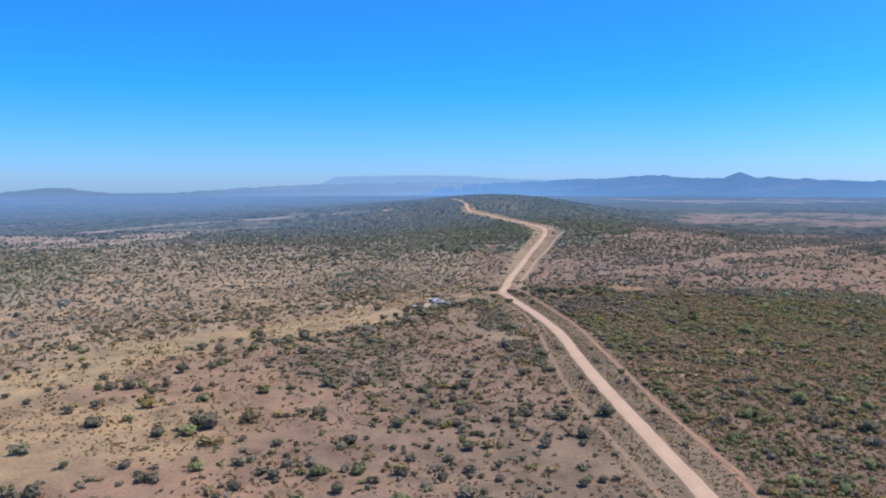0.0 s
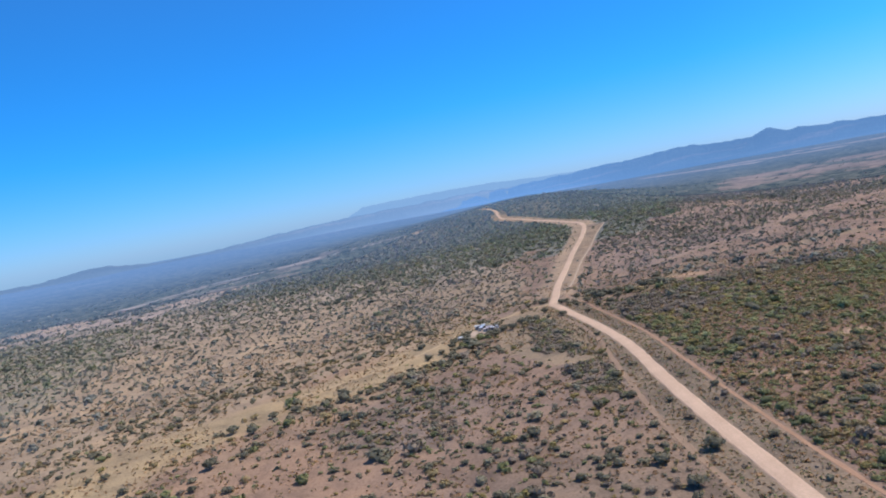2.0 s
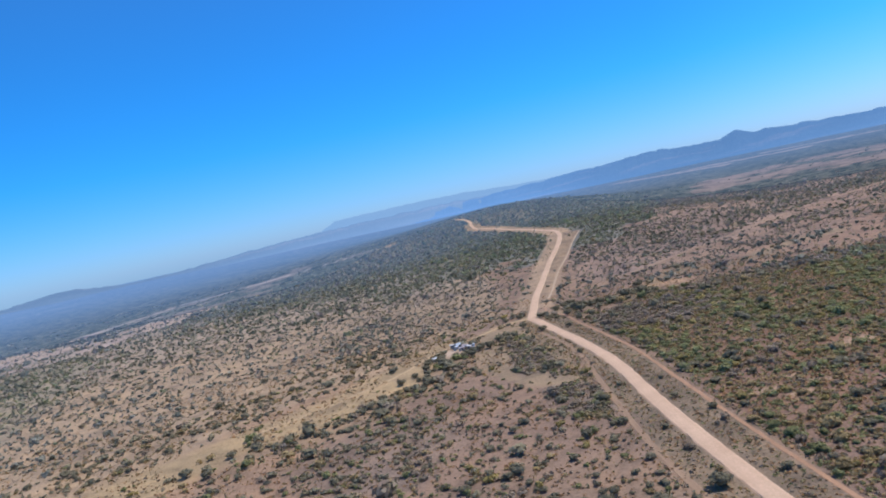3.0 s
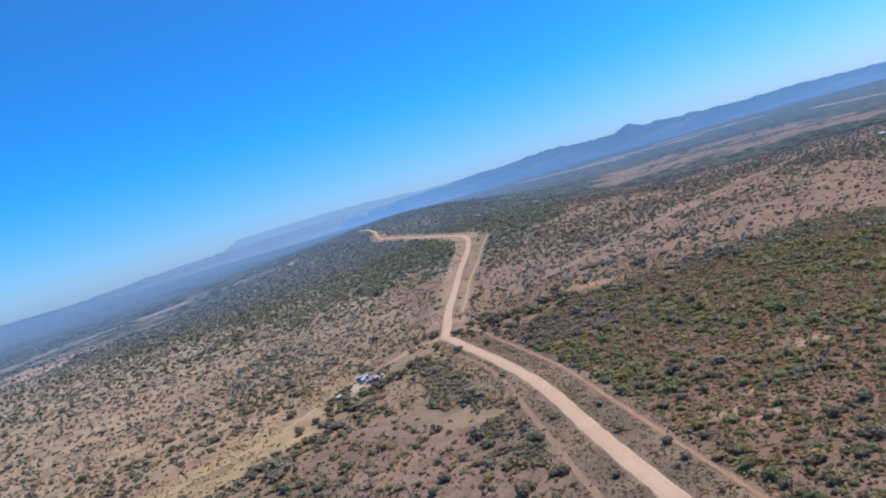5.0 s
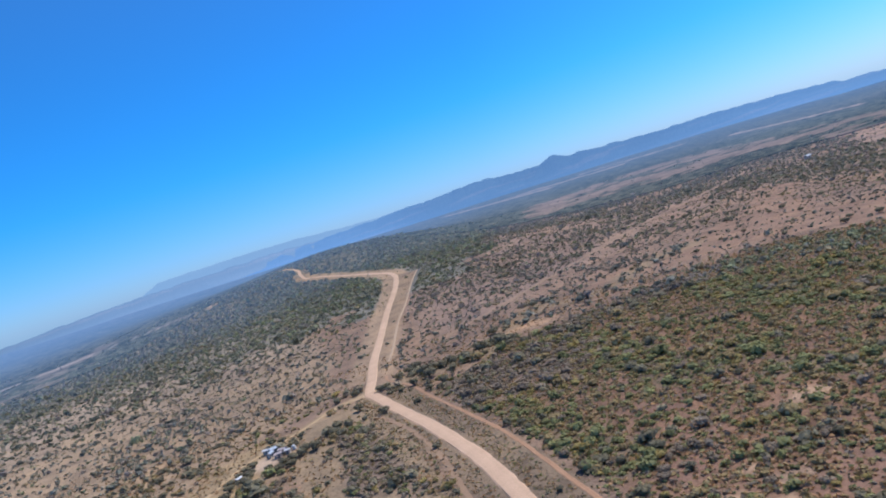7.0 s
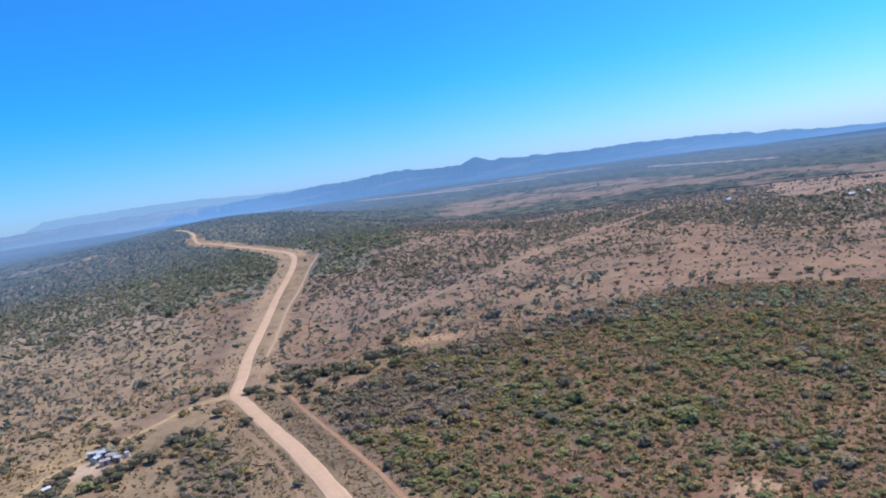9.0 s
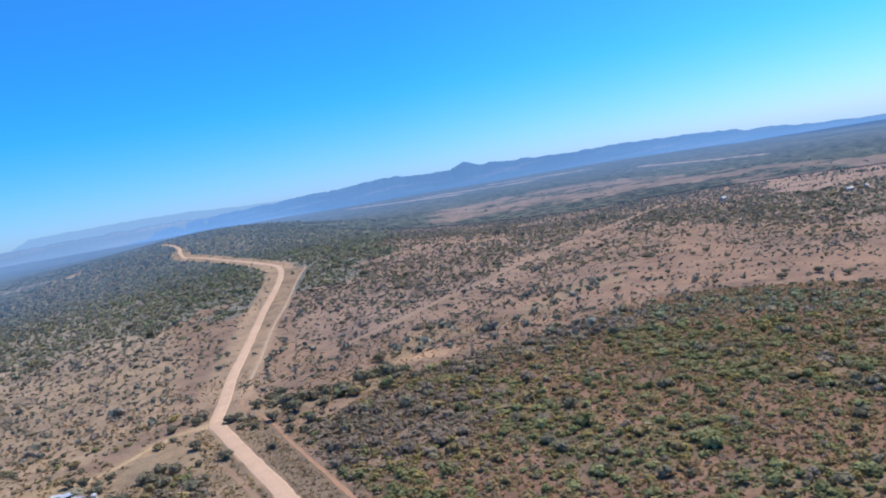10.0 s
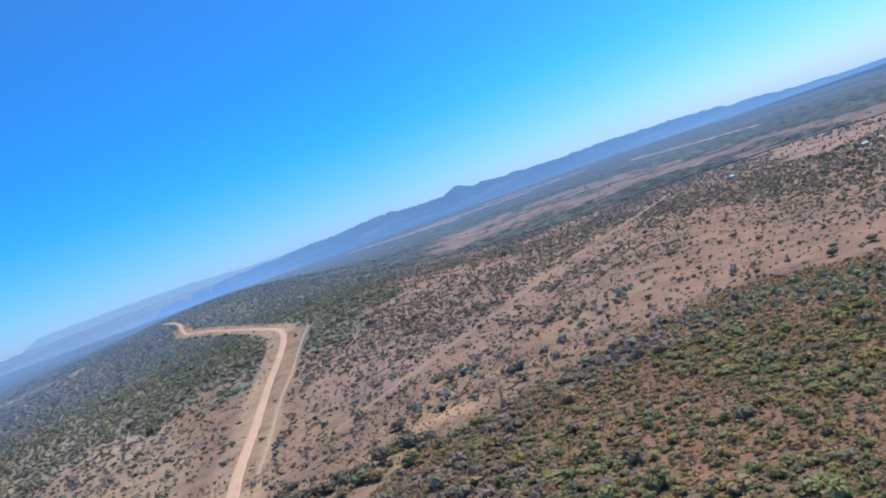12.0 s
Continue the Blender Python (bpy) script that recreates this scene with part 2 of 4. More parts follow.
SOIL = soil_material()
GRAVEL = gravel_material("pale_gravel", (0.67, 0.465, 0.325), (0.585, 0.395, 0.272))
GRAVEL_ORANGE = gravel_material("orange_gravel", (0.68, 0.475, 0.33), (0.57, 0.385, 0.265))
RED_SAND = gravel_material("red_sand", (0.47, 0.28, 0.175), (0.37, 0.215, 0.135))
YELLOW_SAND = gravel_material("yellow_sand", (0.37, 0.25, 0.165), (0.30, 0.20, 0.135))
FENCE_SAND = gravel_material("fence_line_sand", (0.50, 0.375, 0.27), (0.43, 0.315, 0.22))
FARM_SAND = gravel_material("farm_sand", (0.53, 0.385, 0.23), (0.45, 0.315, 0.185))
PALE_SAND = gravel_material("pale_sand", (0.40, 0.285, 0.195), (0.33, 0.23, 0.155))
LEAF = [
    leaf_material("green_leaf", (0.236, 0.250, 0.121)),
    leaf_material("olive_leaf", (0.323, 0.259, 0.141)),
    leaf_material("grey_twigs", (0.266, 0.221, 0.176), 0.25),
    leaf_material("dark_leaf", (0.188, 0.179, 0.127)),
    leaf_material("yellow_green_leaf", (0.306, 0.259, 0.108)),
    leaf_material("dusty_leaf", (0.243, 0.228, 0.163)),
    leaf_material("dry_tuft", (0.383, 0.249, 0.142)),
]
# middle distance: LEAF kinds bluer, some paler, haze put into the base colour
LEAF_MID_HAZED = [leaf_material(name, c, 0.32) for name, c in (("mid_green_leaf", (0.243, 0.269, 0.172)), ("mid_olive_leaf", (0.298, 0.259, 0.180)), ("mid_grey_twigs", (0.268, 0.237, 0.217)),
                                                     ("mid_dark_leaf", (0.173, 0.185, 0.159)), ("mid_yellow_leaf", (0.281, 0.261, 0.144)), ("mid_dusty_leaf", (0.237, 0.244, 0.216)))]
# far off: haze in the base colour, and as blue emission on top
LEAF_FAR_HAZED = [leaf_material(name, c, 0.32, True) for name, c in (("far_green_leaf", (0.202, 0.234, 0.148)), ("far_olive_leaf", (0.257, 0.234, 0.158)), ("far_grey_twigs", (0.234, 0.218, 0.207)),
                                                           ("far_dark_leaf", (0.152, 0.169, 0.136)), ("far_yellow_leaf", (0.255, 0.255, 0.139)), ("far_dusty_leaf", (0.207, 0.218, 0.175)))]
# between the two: lightened and blued for haze in the same way
LEAF_LOW_HAZED = [leaf_material(name, c, 0.36) for name, c in (("low_green_leaf", (0.265, 0.300, 0.186)), ("low_olive_leaf", (0.329, 0.289, 0.192)), ("low_grey_twigs", (0.289, 0.262, 0.246)),
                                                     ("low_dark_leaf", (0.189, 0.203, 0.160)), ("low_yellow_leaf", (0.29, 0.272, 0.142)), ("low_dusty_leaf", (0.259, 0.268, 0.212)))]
GREEN, OLIVE, GREY, DARK, YELLOW, DUSTY, TUFT = range(7)
BARK = plain_material("bark", (0.12, 0.09, 0.07), 0.9, 0, 8)
WHITE_WALL = plain_material("pale_plaster", (0.50, 0.46, 0.40), 0.85)
BLUE_ROOF = plain_material("pale_blue_roof_sheet", (0.46, 0.52, 0.60), 0.6, 0.0, 1.2, 0.3)
MAUVE_ROOF = plain_material("weathered_roof_sheet", (0.42, 0.36, 0.37), 0.7, 0.0, 1.0, 0.3)
WHITE_ROOF = plain_material("white_roof_sheet", (0.60, 0.61, 0.62), 0.6, 0.0, 1.2, 0.25)
DOOR_PAINT = plain_material("door_paint", (0.12, 0.16, 0.20), 0.6)
GLASS = plain_material("window_glass", (0.03, 0.04, 0.05), 0.1)

# ---------------------------------------------------------------- plan
ROAD_NEAR = [(53, -60), (53, 60), (53, 138), (53, 206), (54, 255), (55.8, 300), (54.9, 328), (53.3, 353), (51.2, 372), (48.8, 394), (46.3, 418), (45, 428)]
ROAD_FAR = [(45, 427), (46.6, 437), (50.2, 453), (63, 515), (91, 620), (114, 692), (127, 738), (133, 772), (135, 815), (131, 885), (124, 985), (114, 1060), (97, 1125), (83, 1160), (81, 1210), (83, 1255), (76, 1325), (62, 1400)]
FARM_TRACK = [(46, 429), (41, 430), (37.5, 429.4), (32, 427.4), (25, 421.8), (18, 415), (12.3, 409.5), (7.6, 406), (3, 401.5), (-1, 397.5), (-5.4, 394.5), (-10.3, 388.5), (-16, 378), (-30, 356), (-52, 336), (-85, 312)]
RED_TRACK = [(64, -60), (64, 128), (66, 138), (65.4, 153), (65.2, 198), (65.8, 240), (67, 290), (67.4, 320), (66, 345), (62.5, 390), (61, 415), (56, 440), (57, 452)]
LEFT_TRACK = [(43, -60), (43, 130), (42, 160), (41, 200), (42, 235), (45, 281), (48, 325), (47, 356), (42, 388)]
FENCE_TRACK = [(64, 482), (71, 507), (90, 580), (111, 640), (131, 700), (146, 740), (149, 748), (146.5, 749.5), (134, 752)]
FAR_TRACK = [(-520, 870), (-465, 960), (-420, 1090), (-380, 1180), (-298, 1215), (-176, 1257), (-60, 1275)]
SIDE_TRACK = [(100, 492), (126, 514), (179, 551), (270, 608), (361, 667), (408, 702), (542, 798)]
STREAM_LEFT = [(-190, 190), (-137, 203), (-111, 216), (-94, 238), (-82, 284), (-43, 305), (-22, 330), (-1, 374), (34, 424)]
GRASS_LEFT = [(-200, 200), (-147, 224), (-132, 258), (-110, 285), (-80, 308), (-47, 335), (-20, 368), (-4, 388)]
STREAM_RIGHT = [(48, 428), (66, 432), (84, 430), (98, 430), (113, 452), (147, 485), (168, 458), (207, 483), (260, 505)]
PATCH = [(67, -110), (67, 215), (69, 250), (71, 300), (71, 340), (68, 372), (69, 396), (81, 404), (107, 422), (157, 427), (206, 439), (248, 433), (273, 408), (297, 368), (420, 300), (420, -110)]
BELT = [(81, 424), (107, 434), (157, 437), (206, 447), (250, 440), (276, 412), (300, 370), (420, 310), (640, 300), (640, 440), (480, 452), (372, 470), (418, 574), (407, 634), (330, 590), (265, 557), (183, 545), (140, 518), (104, 494)]
FIELDS = [(389, 1085), (452, 1078), (519, 1110), (566, 1045), (613, 1005), (714, 1044), (751, 965), (760, 920), (610, 720), (572, 655), (644, 664), (678, 645), (820, 590), (1010, 640), (905, 815), (895, 860), (915, 970), (905, 1070), (880, 1165), (940, 1405), (890, 1540), (780, 1560), (686, 1490), (534, 1430)]
SAND = [(134, 454), (161, 465), (184, 474), (209, 470), (228, 460), (256, 446), (268, 420), (277, 397), (294, 368), (420, 312), (640, 270), (640, 330), (430, 402), (352, 440), (328, 466), (348, 508), (388, 560), (424, 600), (408, 622), (350, 560), (300, 532), (255, 516), (208, 502), (175, 484), (145, 468)]
PALE_LEFT = [(-620, 900), (-538, 941), (-452, 988), (-378, 1108), (-283, 1260), (-170, 1420), (-67, 1456), (-219, 1171), (-304, 890), (-356, 780), (-428, 745), (-600, 720)]
GREEN_LEFT = [(-446, 765), (-356, 755), (-300, 690), (-262, 525), (-254, 453), (-246, 380), (-420, 400), (-700, 620)]
TREE_LINE = [(-465, 937), (-423, 970), (-373, 1090), (-311, 1180), (-241, 1295), (-157, 1463)]
FAR_FIELDS = (([(1013, 2640), (1107, 2445), (1230, 2310)], 55), ([(1310, 1800), (1217, 1483), (1176, 1280)], 22), ([(1782, 4555), (1650, 3723)], 130), ([(800, 2900), (900, 2550), (960, 2300)], 40), ([(1300, 2700), (1480, 2350)], 45))
RIDGE = [(-110, 760), (-20, 660), (110, 640), (165, 645), (215, 720), (275, 900), (370, 1250), (400, 1650), (-200, 1700), (-330, 1200), (-260, 800)]


def range_of(x, y):
    """Distance from the line of flight over the near ground."""
    return along(x, y, [(-10, -23), (5, 86), (18, 132), (50, 206)])


def land(x, y):
    """Density of bushes per square metre, usual width, kind shares and the soil's colour, all by place."""
    x, y = np.asarray(x, float), np.asarray(y, float)
    wx, wy = x + 26 * (fbm(x, y, 45, 11) - 0.5), y + 26 * (fbm(x, y, 45, 21) - 0.5)
    patchy, fine = fbm(x, y, 90, 31), fbm(x, y, 28, 41)
    shape = x.shape
    share = np.zeros(shape + (6,))
    share[...] = (0.14, 0.26, 0.14, 0.16, 0.05, 0.25)
    dens, wide = np.full(shape, 0.082), np.full(shape, 1.5)
    soil = np.empty(shape + (3,))
    soil[...] = (0.345, 0.217, 0.143)

    def put(w, d=None, s=None, size=None, kinds=None):
        nonlocal dens, wide, soil, share
        w = np.clip(w, 0, 1)
        if d is not None:
            dens = dens * (1 - w) + d * w
        if size is not None:
            wide = wide * (1 - w) + size * w
        if s is not None:
            soil = soil * (1 - w[..., None]) + np.array(s) * w[..., None]
        if kinds is not None:
            share = share * (1 - w[..., None]) + np.array(kinds) * w[..., None]

    put(step(wx, -70, 5), 0.14, (0.285, 0.190, 0.137))
    put(step(wx, -30, 15) * step(250 - wy, 0, 100), s=(0.272, 0.190, 0.132))
    put(step(patchy, 0.35, 0.7) * (0.6 - 0.35 * step(wx, -70, 5)), s=(0.350, 0.242, 0.162))
    # country to the left and beyond
    left = step(45 - wx, 0, 20)
    beyond = left * step(wy - np.interp(wx, [-400, -150, -80, -47, 30], [230, 255, 335, 360, 440]), 0, 25)
    put(beyond, 0.135 + 0.08 * step(fbm(x, y, 70, 51), 0.5, 0.68), (0.395, 0.282, 0.186), 1.5, (0.05, 0.24, 0.1, 0.22, 0.0, 0.39))
    put(beyond * step(-wx, 10, 120) * (1 - step(wy, 560, 760)), s=(0.405, 0.290, 0.190))
    put(beyond * step(wx, -95, -35) * step(wy, 425, 455), 0.27, (0.335, 0.243, 0.165), 1.25, (0.03, 0.34, 0.28, 0.13, 0.0, 0.22))
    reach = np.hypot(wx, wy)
    # soil paled, then greyed with distance: haze put into its colour
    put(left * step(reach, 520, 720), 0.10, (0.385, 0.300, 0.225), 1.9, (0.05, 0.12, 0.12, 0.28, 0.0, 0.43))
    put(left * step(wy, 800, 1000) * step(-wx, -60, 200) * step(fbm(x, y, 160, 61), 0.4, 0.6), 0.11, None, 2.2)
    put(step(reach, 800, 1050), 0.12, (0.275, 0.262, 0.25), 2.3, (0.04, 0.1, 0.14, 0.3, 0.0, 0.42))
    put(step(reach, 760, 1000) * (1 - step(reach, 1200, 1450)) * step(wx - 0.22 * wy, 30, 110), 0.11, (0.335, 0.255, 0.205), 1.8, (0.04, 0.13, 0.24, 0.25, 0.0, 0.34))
    put(step(reach, 700, 900) * (1 - step(reach, 1200, 1450)) * step(wx - 0.22 * wy, 30, 110) * step(fbm(x, y, 110, 281), 0.52, 0.64), 0.04, (0.37, 0.262, 0.20), 1.7)
    # yellow grass along the stream, and the bed itself
    put(1 - step(along(wx, wy, GRASS_LEFT), 13, 26), 0.012, (0.425, 0.302, 0.172), 2.1)
    put((1 - step(along(wx, wy, STREAM_LEFT), 5, 12)) * step(wx, -110, -60) * step(20 - wx, 0, 20), 0.19, (0.33, 0.228, 0.15), 2.3, (0.14, 0.08, 0.12, 0.40, 0, 0.26))
    put(blob(wx, wy, -46, 490, 20, 75), 0.40, None, 1.5, (0.08, 0.08, 0.22, 0.25, 0, 0.37))
    put(blob(wx, wy, -78, 740, 26, 120), 0.26, None, 1.6, (0.08, 0.08, 0.22, 0.25, 0, 0.37))
    # open ground between the homestead and the road
    put(inside(wx * 0.3 + x * 0.7, wy * 0.3 + y * 0.7, [(46, 425), (20, 412), (4, 376), (8, 330), (22, 296), (44, 285), (48, 350)]) * 1.0, 0.045, (0.315, 0.228, 0.148), 1.4)
    # thickets in the near ground
    put(blob(wx, wy, -30, 262, 32, 42), 0.26, (0.275, 0.195, 0.145), 1.5, (0.22, 0.15, 0.2, 0.1, 0, 0.33))
    put(blob(wx, wy, -22, 240, 14, 20), 0.50, (0.26, 0.19, 0.15), 1.3, (0.08, 0.1, 0.6, 0.05, 0, 0.17))
    put((1 - step(along(wx, wy, [(33, 372), (33, 330), (35, 285), (34, 258)]), 7, 12)) * step(fine, 0.25, 0.35), 0.75, (0.26, 0.19, 0.145), 1.4, (0.12, 0.12, 0.42, 0.08, 0, 0.26))
    put(blob(wx, wy, 0, 205, 40, 50) * step(fine, 0.42, 0.56), 0.20, None, 1.45)
    # grassy foreground on the far left
    put(blob(wx, wy, -120, 175, 70, 40), 0.016, (0.42, 0.285, 0.165), 1.9)
    # right-hand thicket, green with red gaps
    patch = inside(0.25 * wx + 0.75 * x, 0.4 * wy + 0.6 * y, PATCH) * 1.0
    qx, qy = 0.35 * wx + 0.65 * x, 0.35 * wy + 0.65 * y
    green, grey = (0.62, 0.18, 0.03, 0.05, 0.08, 0.04), (0.04, 0.12, 0.62, 0.06, 0.02, 0.14)
    bare = (0.262, 0.158, 0.118)
    put(patch, 0.33 - 0.14 * step(fine, 0.54, 0.68), (0.262, 0.158, 0.108), 1.45, (0.33, 0.40, 0.08, 0.03, 0.09, 0.07))
    put(patch * step(fbm(x, y, 60, 71), 0.5, 0.6) * step(wx + 0.6 * (wy - 300), 150, 190), 0.36, None, 1.6, green)
    put(patch * step(230 - wy, 0, 40) * step(fbm(x, y, 40, 81), 0.45, 0.56), 0.27, (0.25, 0.165, 0.125), 1.65, (0.42, 0.22, 0.14, 0.06, 0.08, 0.08))
    for line, half in (([(121, 412), (123, 374), (122, 339), (121, 308), (143, 309)], 9), ([(200, 420), (187, 380), (188, 332), (194, 300)], 8), ([(196, 419), (239, 408), (260, 369), (262, 340)], 10), ([(75, 372), (75, 327), (76, 300), (78, 268)], 6), ([(136, 284), (146, 268)], 5)):
        put(patch * (1 - step(along(qx, qy, line), half, half + 5)), 0.46, (0.225, 0.165, 0.115), 1.75, green)
    for cx, cy, rx, ry in ((108, 327, 7, 9), (103, 291, 9, 8), (125, 286, 5, 6), (97, 267, 7, 9), (164, 352, 9, 9), (106, 229, 15, 7), (150, 399, 9, 6)):
        put(patch * 0.9 * blob(qx, qy, cx, cy, rx, ry), 0.09, bare, 1.4)
    put(patch * blob(qx, qy, 85, 256, 11, 8), 0.24, bare, 1.6, grey)
    put(patch * blob(qx, qy, 111, 246, 15, 5), 0.32, None, 1.9, (0.16, 0.1, 0.3, 0.14, 0, 0.3))
    for cx, cy, rx, ry in ((80, 238, 5, 2.6), (93, 244, 5, 2.4), (95, 235, 6, 2.6), (86, 229, 5, 3), (127, 262, 8, 4)):
        put(patch * blob(qx, qy, cx, cy, rx, ry), 0.02, (0.42, 0.285, 0.195), 1.2)
    put(patch * blob(wx, wy, 92, 384, 36, 36), 0.50, (0.26, 0.19, 0.155), 1.7, (0.02, 0.04, 0.80, 0.06, 0, 0.08))
    put(patch * blob(wx, wy, 165, 418, 55, 17), 0.45, (0.28, 0.185, 0.135), 1.7, (0.05, 0.08, 0.6, 0.1, 0, 0.17))
    # bare sandy belt
    belt = inside(wx, wy, BELT) * 1.0
    put(belt, 0.16 + 0.22 * step(fine, 0.46, 0.6), (0.30, 0.203, 0.148), 1.2, (0.02, 0.2, 0.36, 0.27, 0, 0.15))
    put(inside(0.4 * wx + 0.6 * x, 0.4 * wy + 0.6 * y, SAND) * 1.0, 0.06 + 0.12 * step(fine, 0.46, 0.62), (0.315, 0.203, 0.143), 1.25, (0.02, 0.2, 0.2, 0.42, 0, 0.16))
    scrub = step(wx, 90, 130) * step(wy - np.interp(wx, [100, 183, 265, 410, 425, 640], [494, 545, 560, 640, 450, 440]), 0, 12) * (1 - step(wy, 900, 1200))
    put(scrub, 0.40 - 0.15 * step(patchy, 0.48, 0.64), (0.325, 0.228, 0.178), 1.5, (0.06, 0.17, 0.36, 0.17, 0, 0.24))
    put(scrub * (1 - step(along(wx, wy + 14, SIDE_TRACK), 8, 22)) * step(wx, 270, 330) * step(440 - wx, 0, 40), 0.06, (0.325, 0.215, 0.155), 1.4)
    put(scrub * step(fbm(x, y, 48, 291), 0.54, 0.66), 0.12, (0.335, 0.228, 0.168), 1.4)
    put(scrub * step(wx, 420, 480) * (1 - step(wy, 640, 720)), 0.15, (0.31, 0.225, 0.175), 2.1, (0.04, 0.1, 0.2, 0.26, 0, 0.4))
    ridge = inside(x + 110 * (fbm(x, y, 130, 181) - 0.5), y + 120 * (fbm(x, y, 130, 191) - 0.5) + 130 * (fbm(x, y, 34, 195) - 0.5), RIDGE) * 1.0
    ridge = ridge * (1 - 0.5 * step(70 - x, 0, 140))
    put(ridge, 0.26 - 0.12 * step(fbm(x, y, 75, 171), 0.55, 0.68), (0.235, 0.22, 0.185), 2.1, (0.36, 0.14, 0.05, 0.05, 0, 0.40))
    fields = inside(x + 36 * (fbm(x, y, 60, 141) - 0.5), y + 90 * (fbm(x, y, 60, 151) - 0.5), FIELDS) * 1.0
    put(fields, 0.02 + 0.06 * step(fbm(x, y, 40, 91), 0.5, 0.66), (0.355, 0.25, 0.2), 1.9, (0.02, 0.1, 0.1, 0.48, 0, 0.3))
    for line, half in FAR_FIELDS:
        put(1 - step(along(x + 60 * (fbm(x, y, 120, 241) - 0.5), y, line), half * 0.7, half), 0.0, (0.42, 0.32, 0.26))
    pale = inside(x + 90 * (fbm(x, y, 60, 211) - 0.5), y + 150 * (fbm(x, y, 60, 221) - 0.5), PALE_LEFT) * 1.0
    put(pale * step(fbm(x, y, 36, 231), 0.38, 0.55), 0.035, (0.43, 0.335, 0.275), 1.9)
    put(0.6 * inside(x + 60 * (fbm(x, y, 50, 261) - 0.5), y + 110 * (fbm(x, y, 50, 271) - 0.5), GREEN_LEFT), 0.20, (0.30, 0.262, 0.19), 1.7, (0.36, 0.10, 0.08, 0.06, 0.0, 0.40))
    # dry stream on the right, clearings
    put(1 - step(along(wx, wy, STREAM_RIGHT), 5, 12), 0.05 + 0.05 * (1 - step(wx, 95, 125)), (0.31, 0.225, 0.15), 3.4, (0.05, 0.08, 0.1, 0.57, 0, 0.2))
    put(blob(0.5 * (x + wx), 0.5 * (y + wy), 124, 444, 16, 9), 0.012, (0.43, 0.28, 0.18))
    put(blob(x, y, -1.5, 383, 5.5, 10), 0.003, (0.50, 0.375, 0.28))
    put(0.75 * (1 - step(along(x, y, FARM_TRACK), 2, 5)), 0.025, (0.42, 0.295, 0.175), 1.3)
    put(blob(x, y, 43, 429, 4.5, 4.5), 0.0, (0.50, 0.365, 0.24))
    put((1 - step(along(x, y - 10, FAR_TRACK), 12, 26)) * step(fbm(x, y, 40, 201), 0.35, 0.5), 0.03, (0.43, 0.345, 0.285), 1.6)
    put((1 - step(along(x, y, TREE_LINE), 4, 8)) * step(fbm(x, y, 50, 251), 0.3, 0.4), 0.30, None, 2.6, (0, 0, 0, 1, 0, 0))
    # verges of the road
    verge = inside(x, y, [(41, -60), (41, 200), (45, 281), (47, 350), (41, 405), (60, 418), (66, 345), (69, 300), (65, 200), (65, -60)]) * 1.0
    put(verge, 0.009, (0.265, 0.192, 0.130), 1.3, (0.1, 0.3, 0.2, 0.2, 0.1, 0.1))
    d2 = along(x, y, ROAD_FAR)
    put((1 - step(d2, 10, 14)) * step(y, 430, 470) * (1 - step(y, 1150, 1300)), 0.03, (0.40, 0.28, 0.185), 1.3)
    put(inside(x, y, [(47, 455), (62, 482), (90, 586), (131, 700), (149, 749), (134, 775), (127, 738), (91, 620), (63, 515)]) * 1.0, 0.03, (0.335, 0.235, 0.155), 1.4)
    d1 = along(x, y, ROAD_NEAR)
    dens = dens * step(np.minimum(d1, d2), 3.4, 4.6)
    for line, half in ((RED_TRACK, 1.6), (LEFT_TRACK, 1.4), (FENCE_TRACK, 3.0), (FARM_TRACK, 2.6), (SIDE_TRACK, 2.2), (FAR_TRACK, 5)):
        dens = dens * step(along(x, y, line), half, half + 1.2)
    # farther off the scrub is lower and thicker
    low = step(range_of(x, y), 300, 520)
    return (0.36 + 0.22 * low) * dens, (1.45 - 0.38 * low) * wide, share, soil * np.array((0.98, 1.0, 1.03))


# ---------------------------------------------------------------- ground
def spaced(*runs):
    """Grid lines: (from, to, gap) one after another."""
    out = []
    for a, b, g in runs:
        k = max(1, round((b - a) / g))
        out += [a + (b - a) * i / k for i in range(k)]
    return np.array(out + [runs[-1][1]])


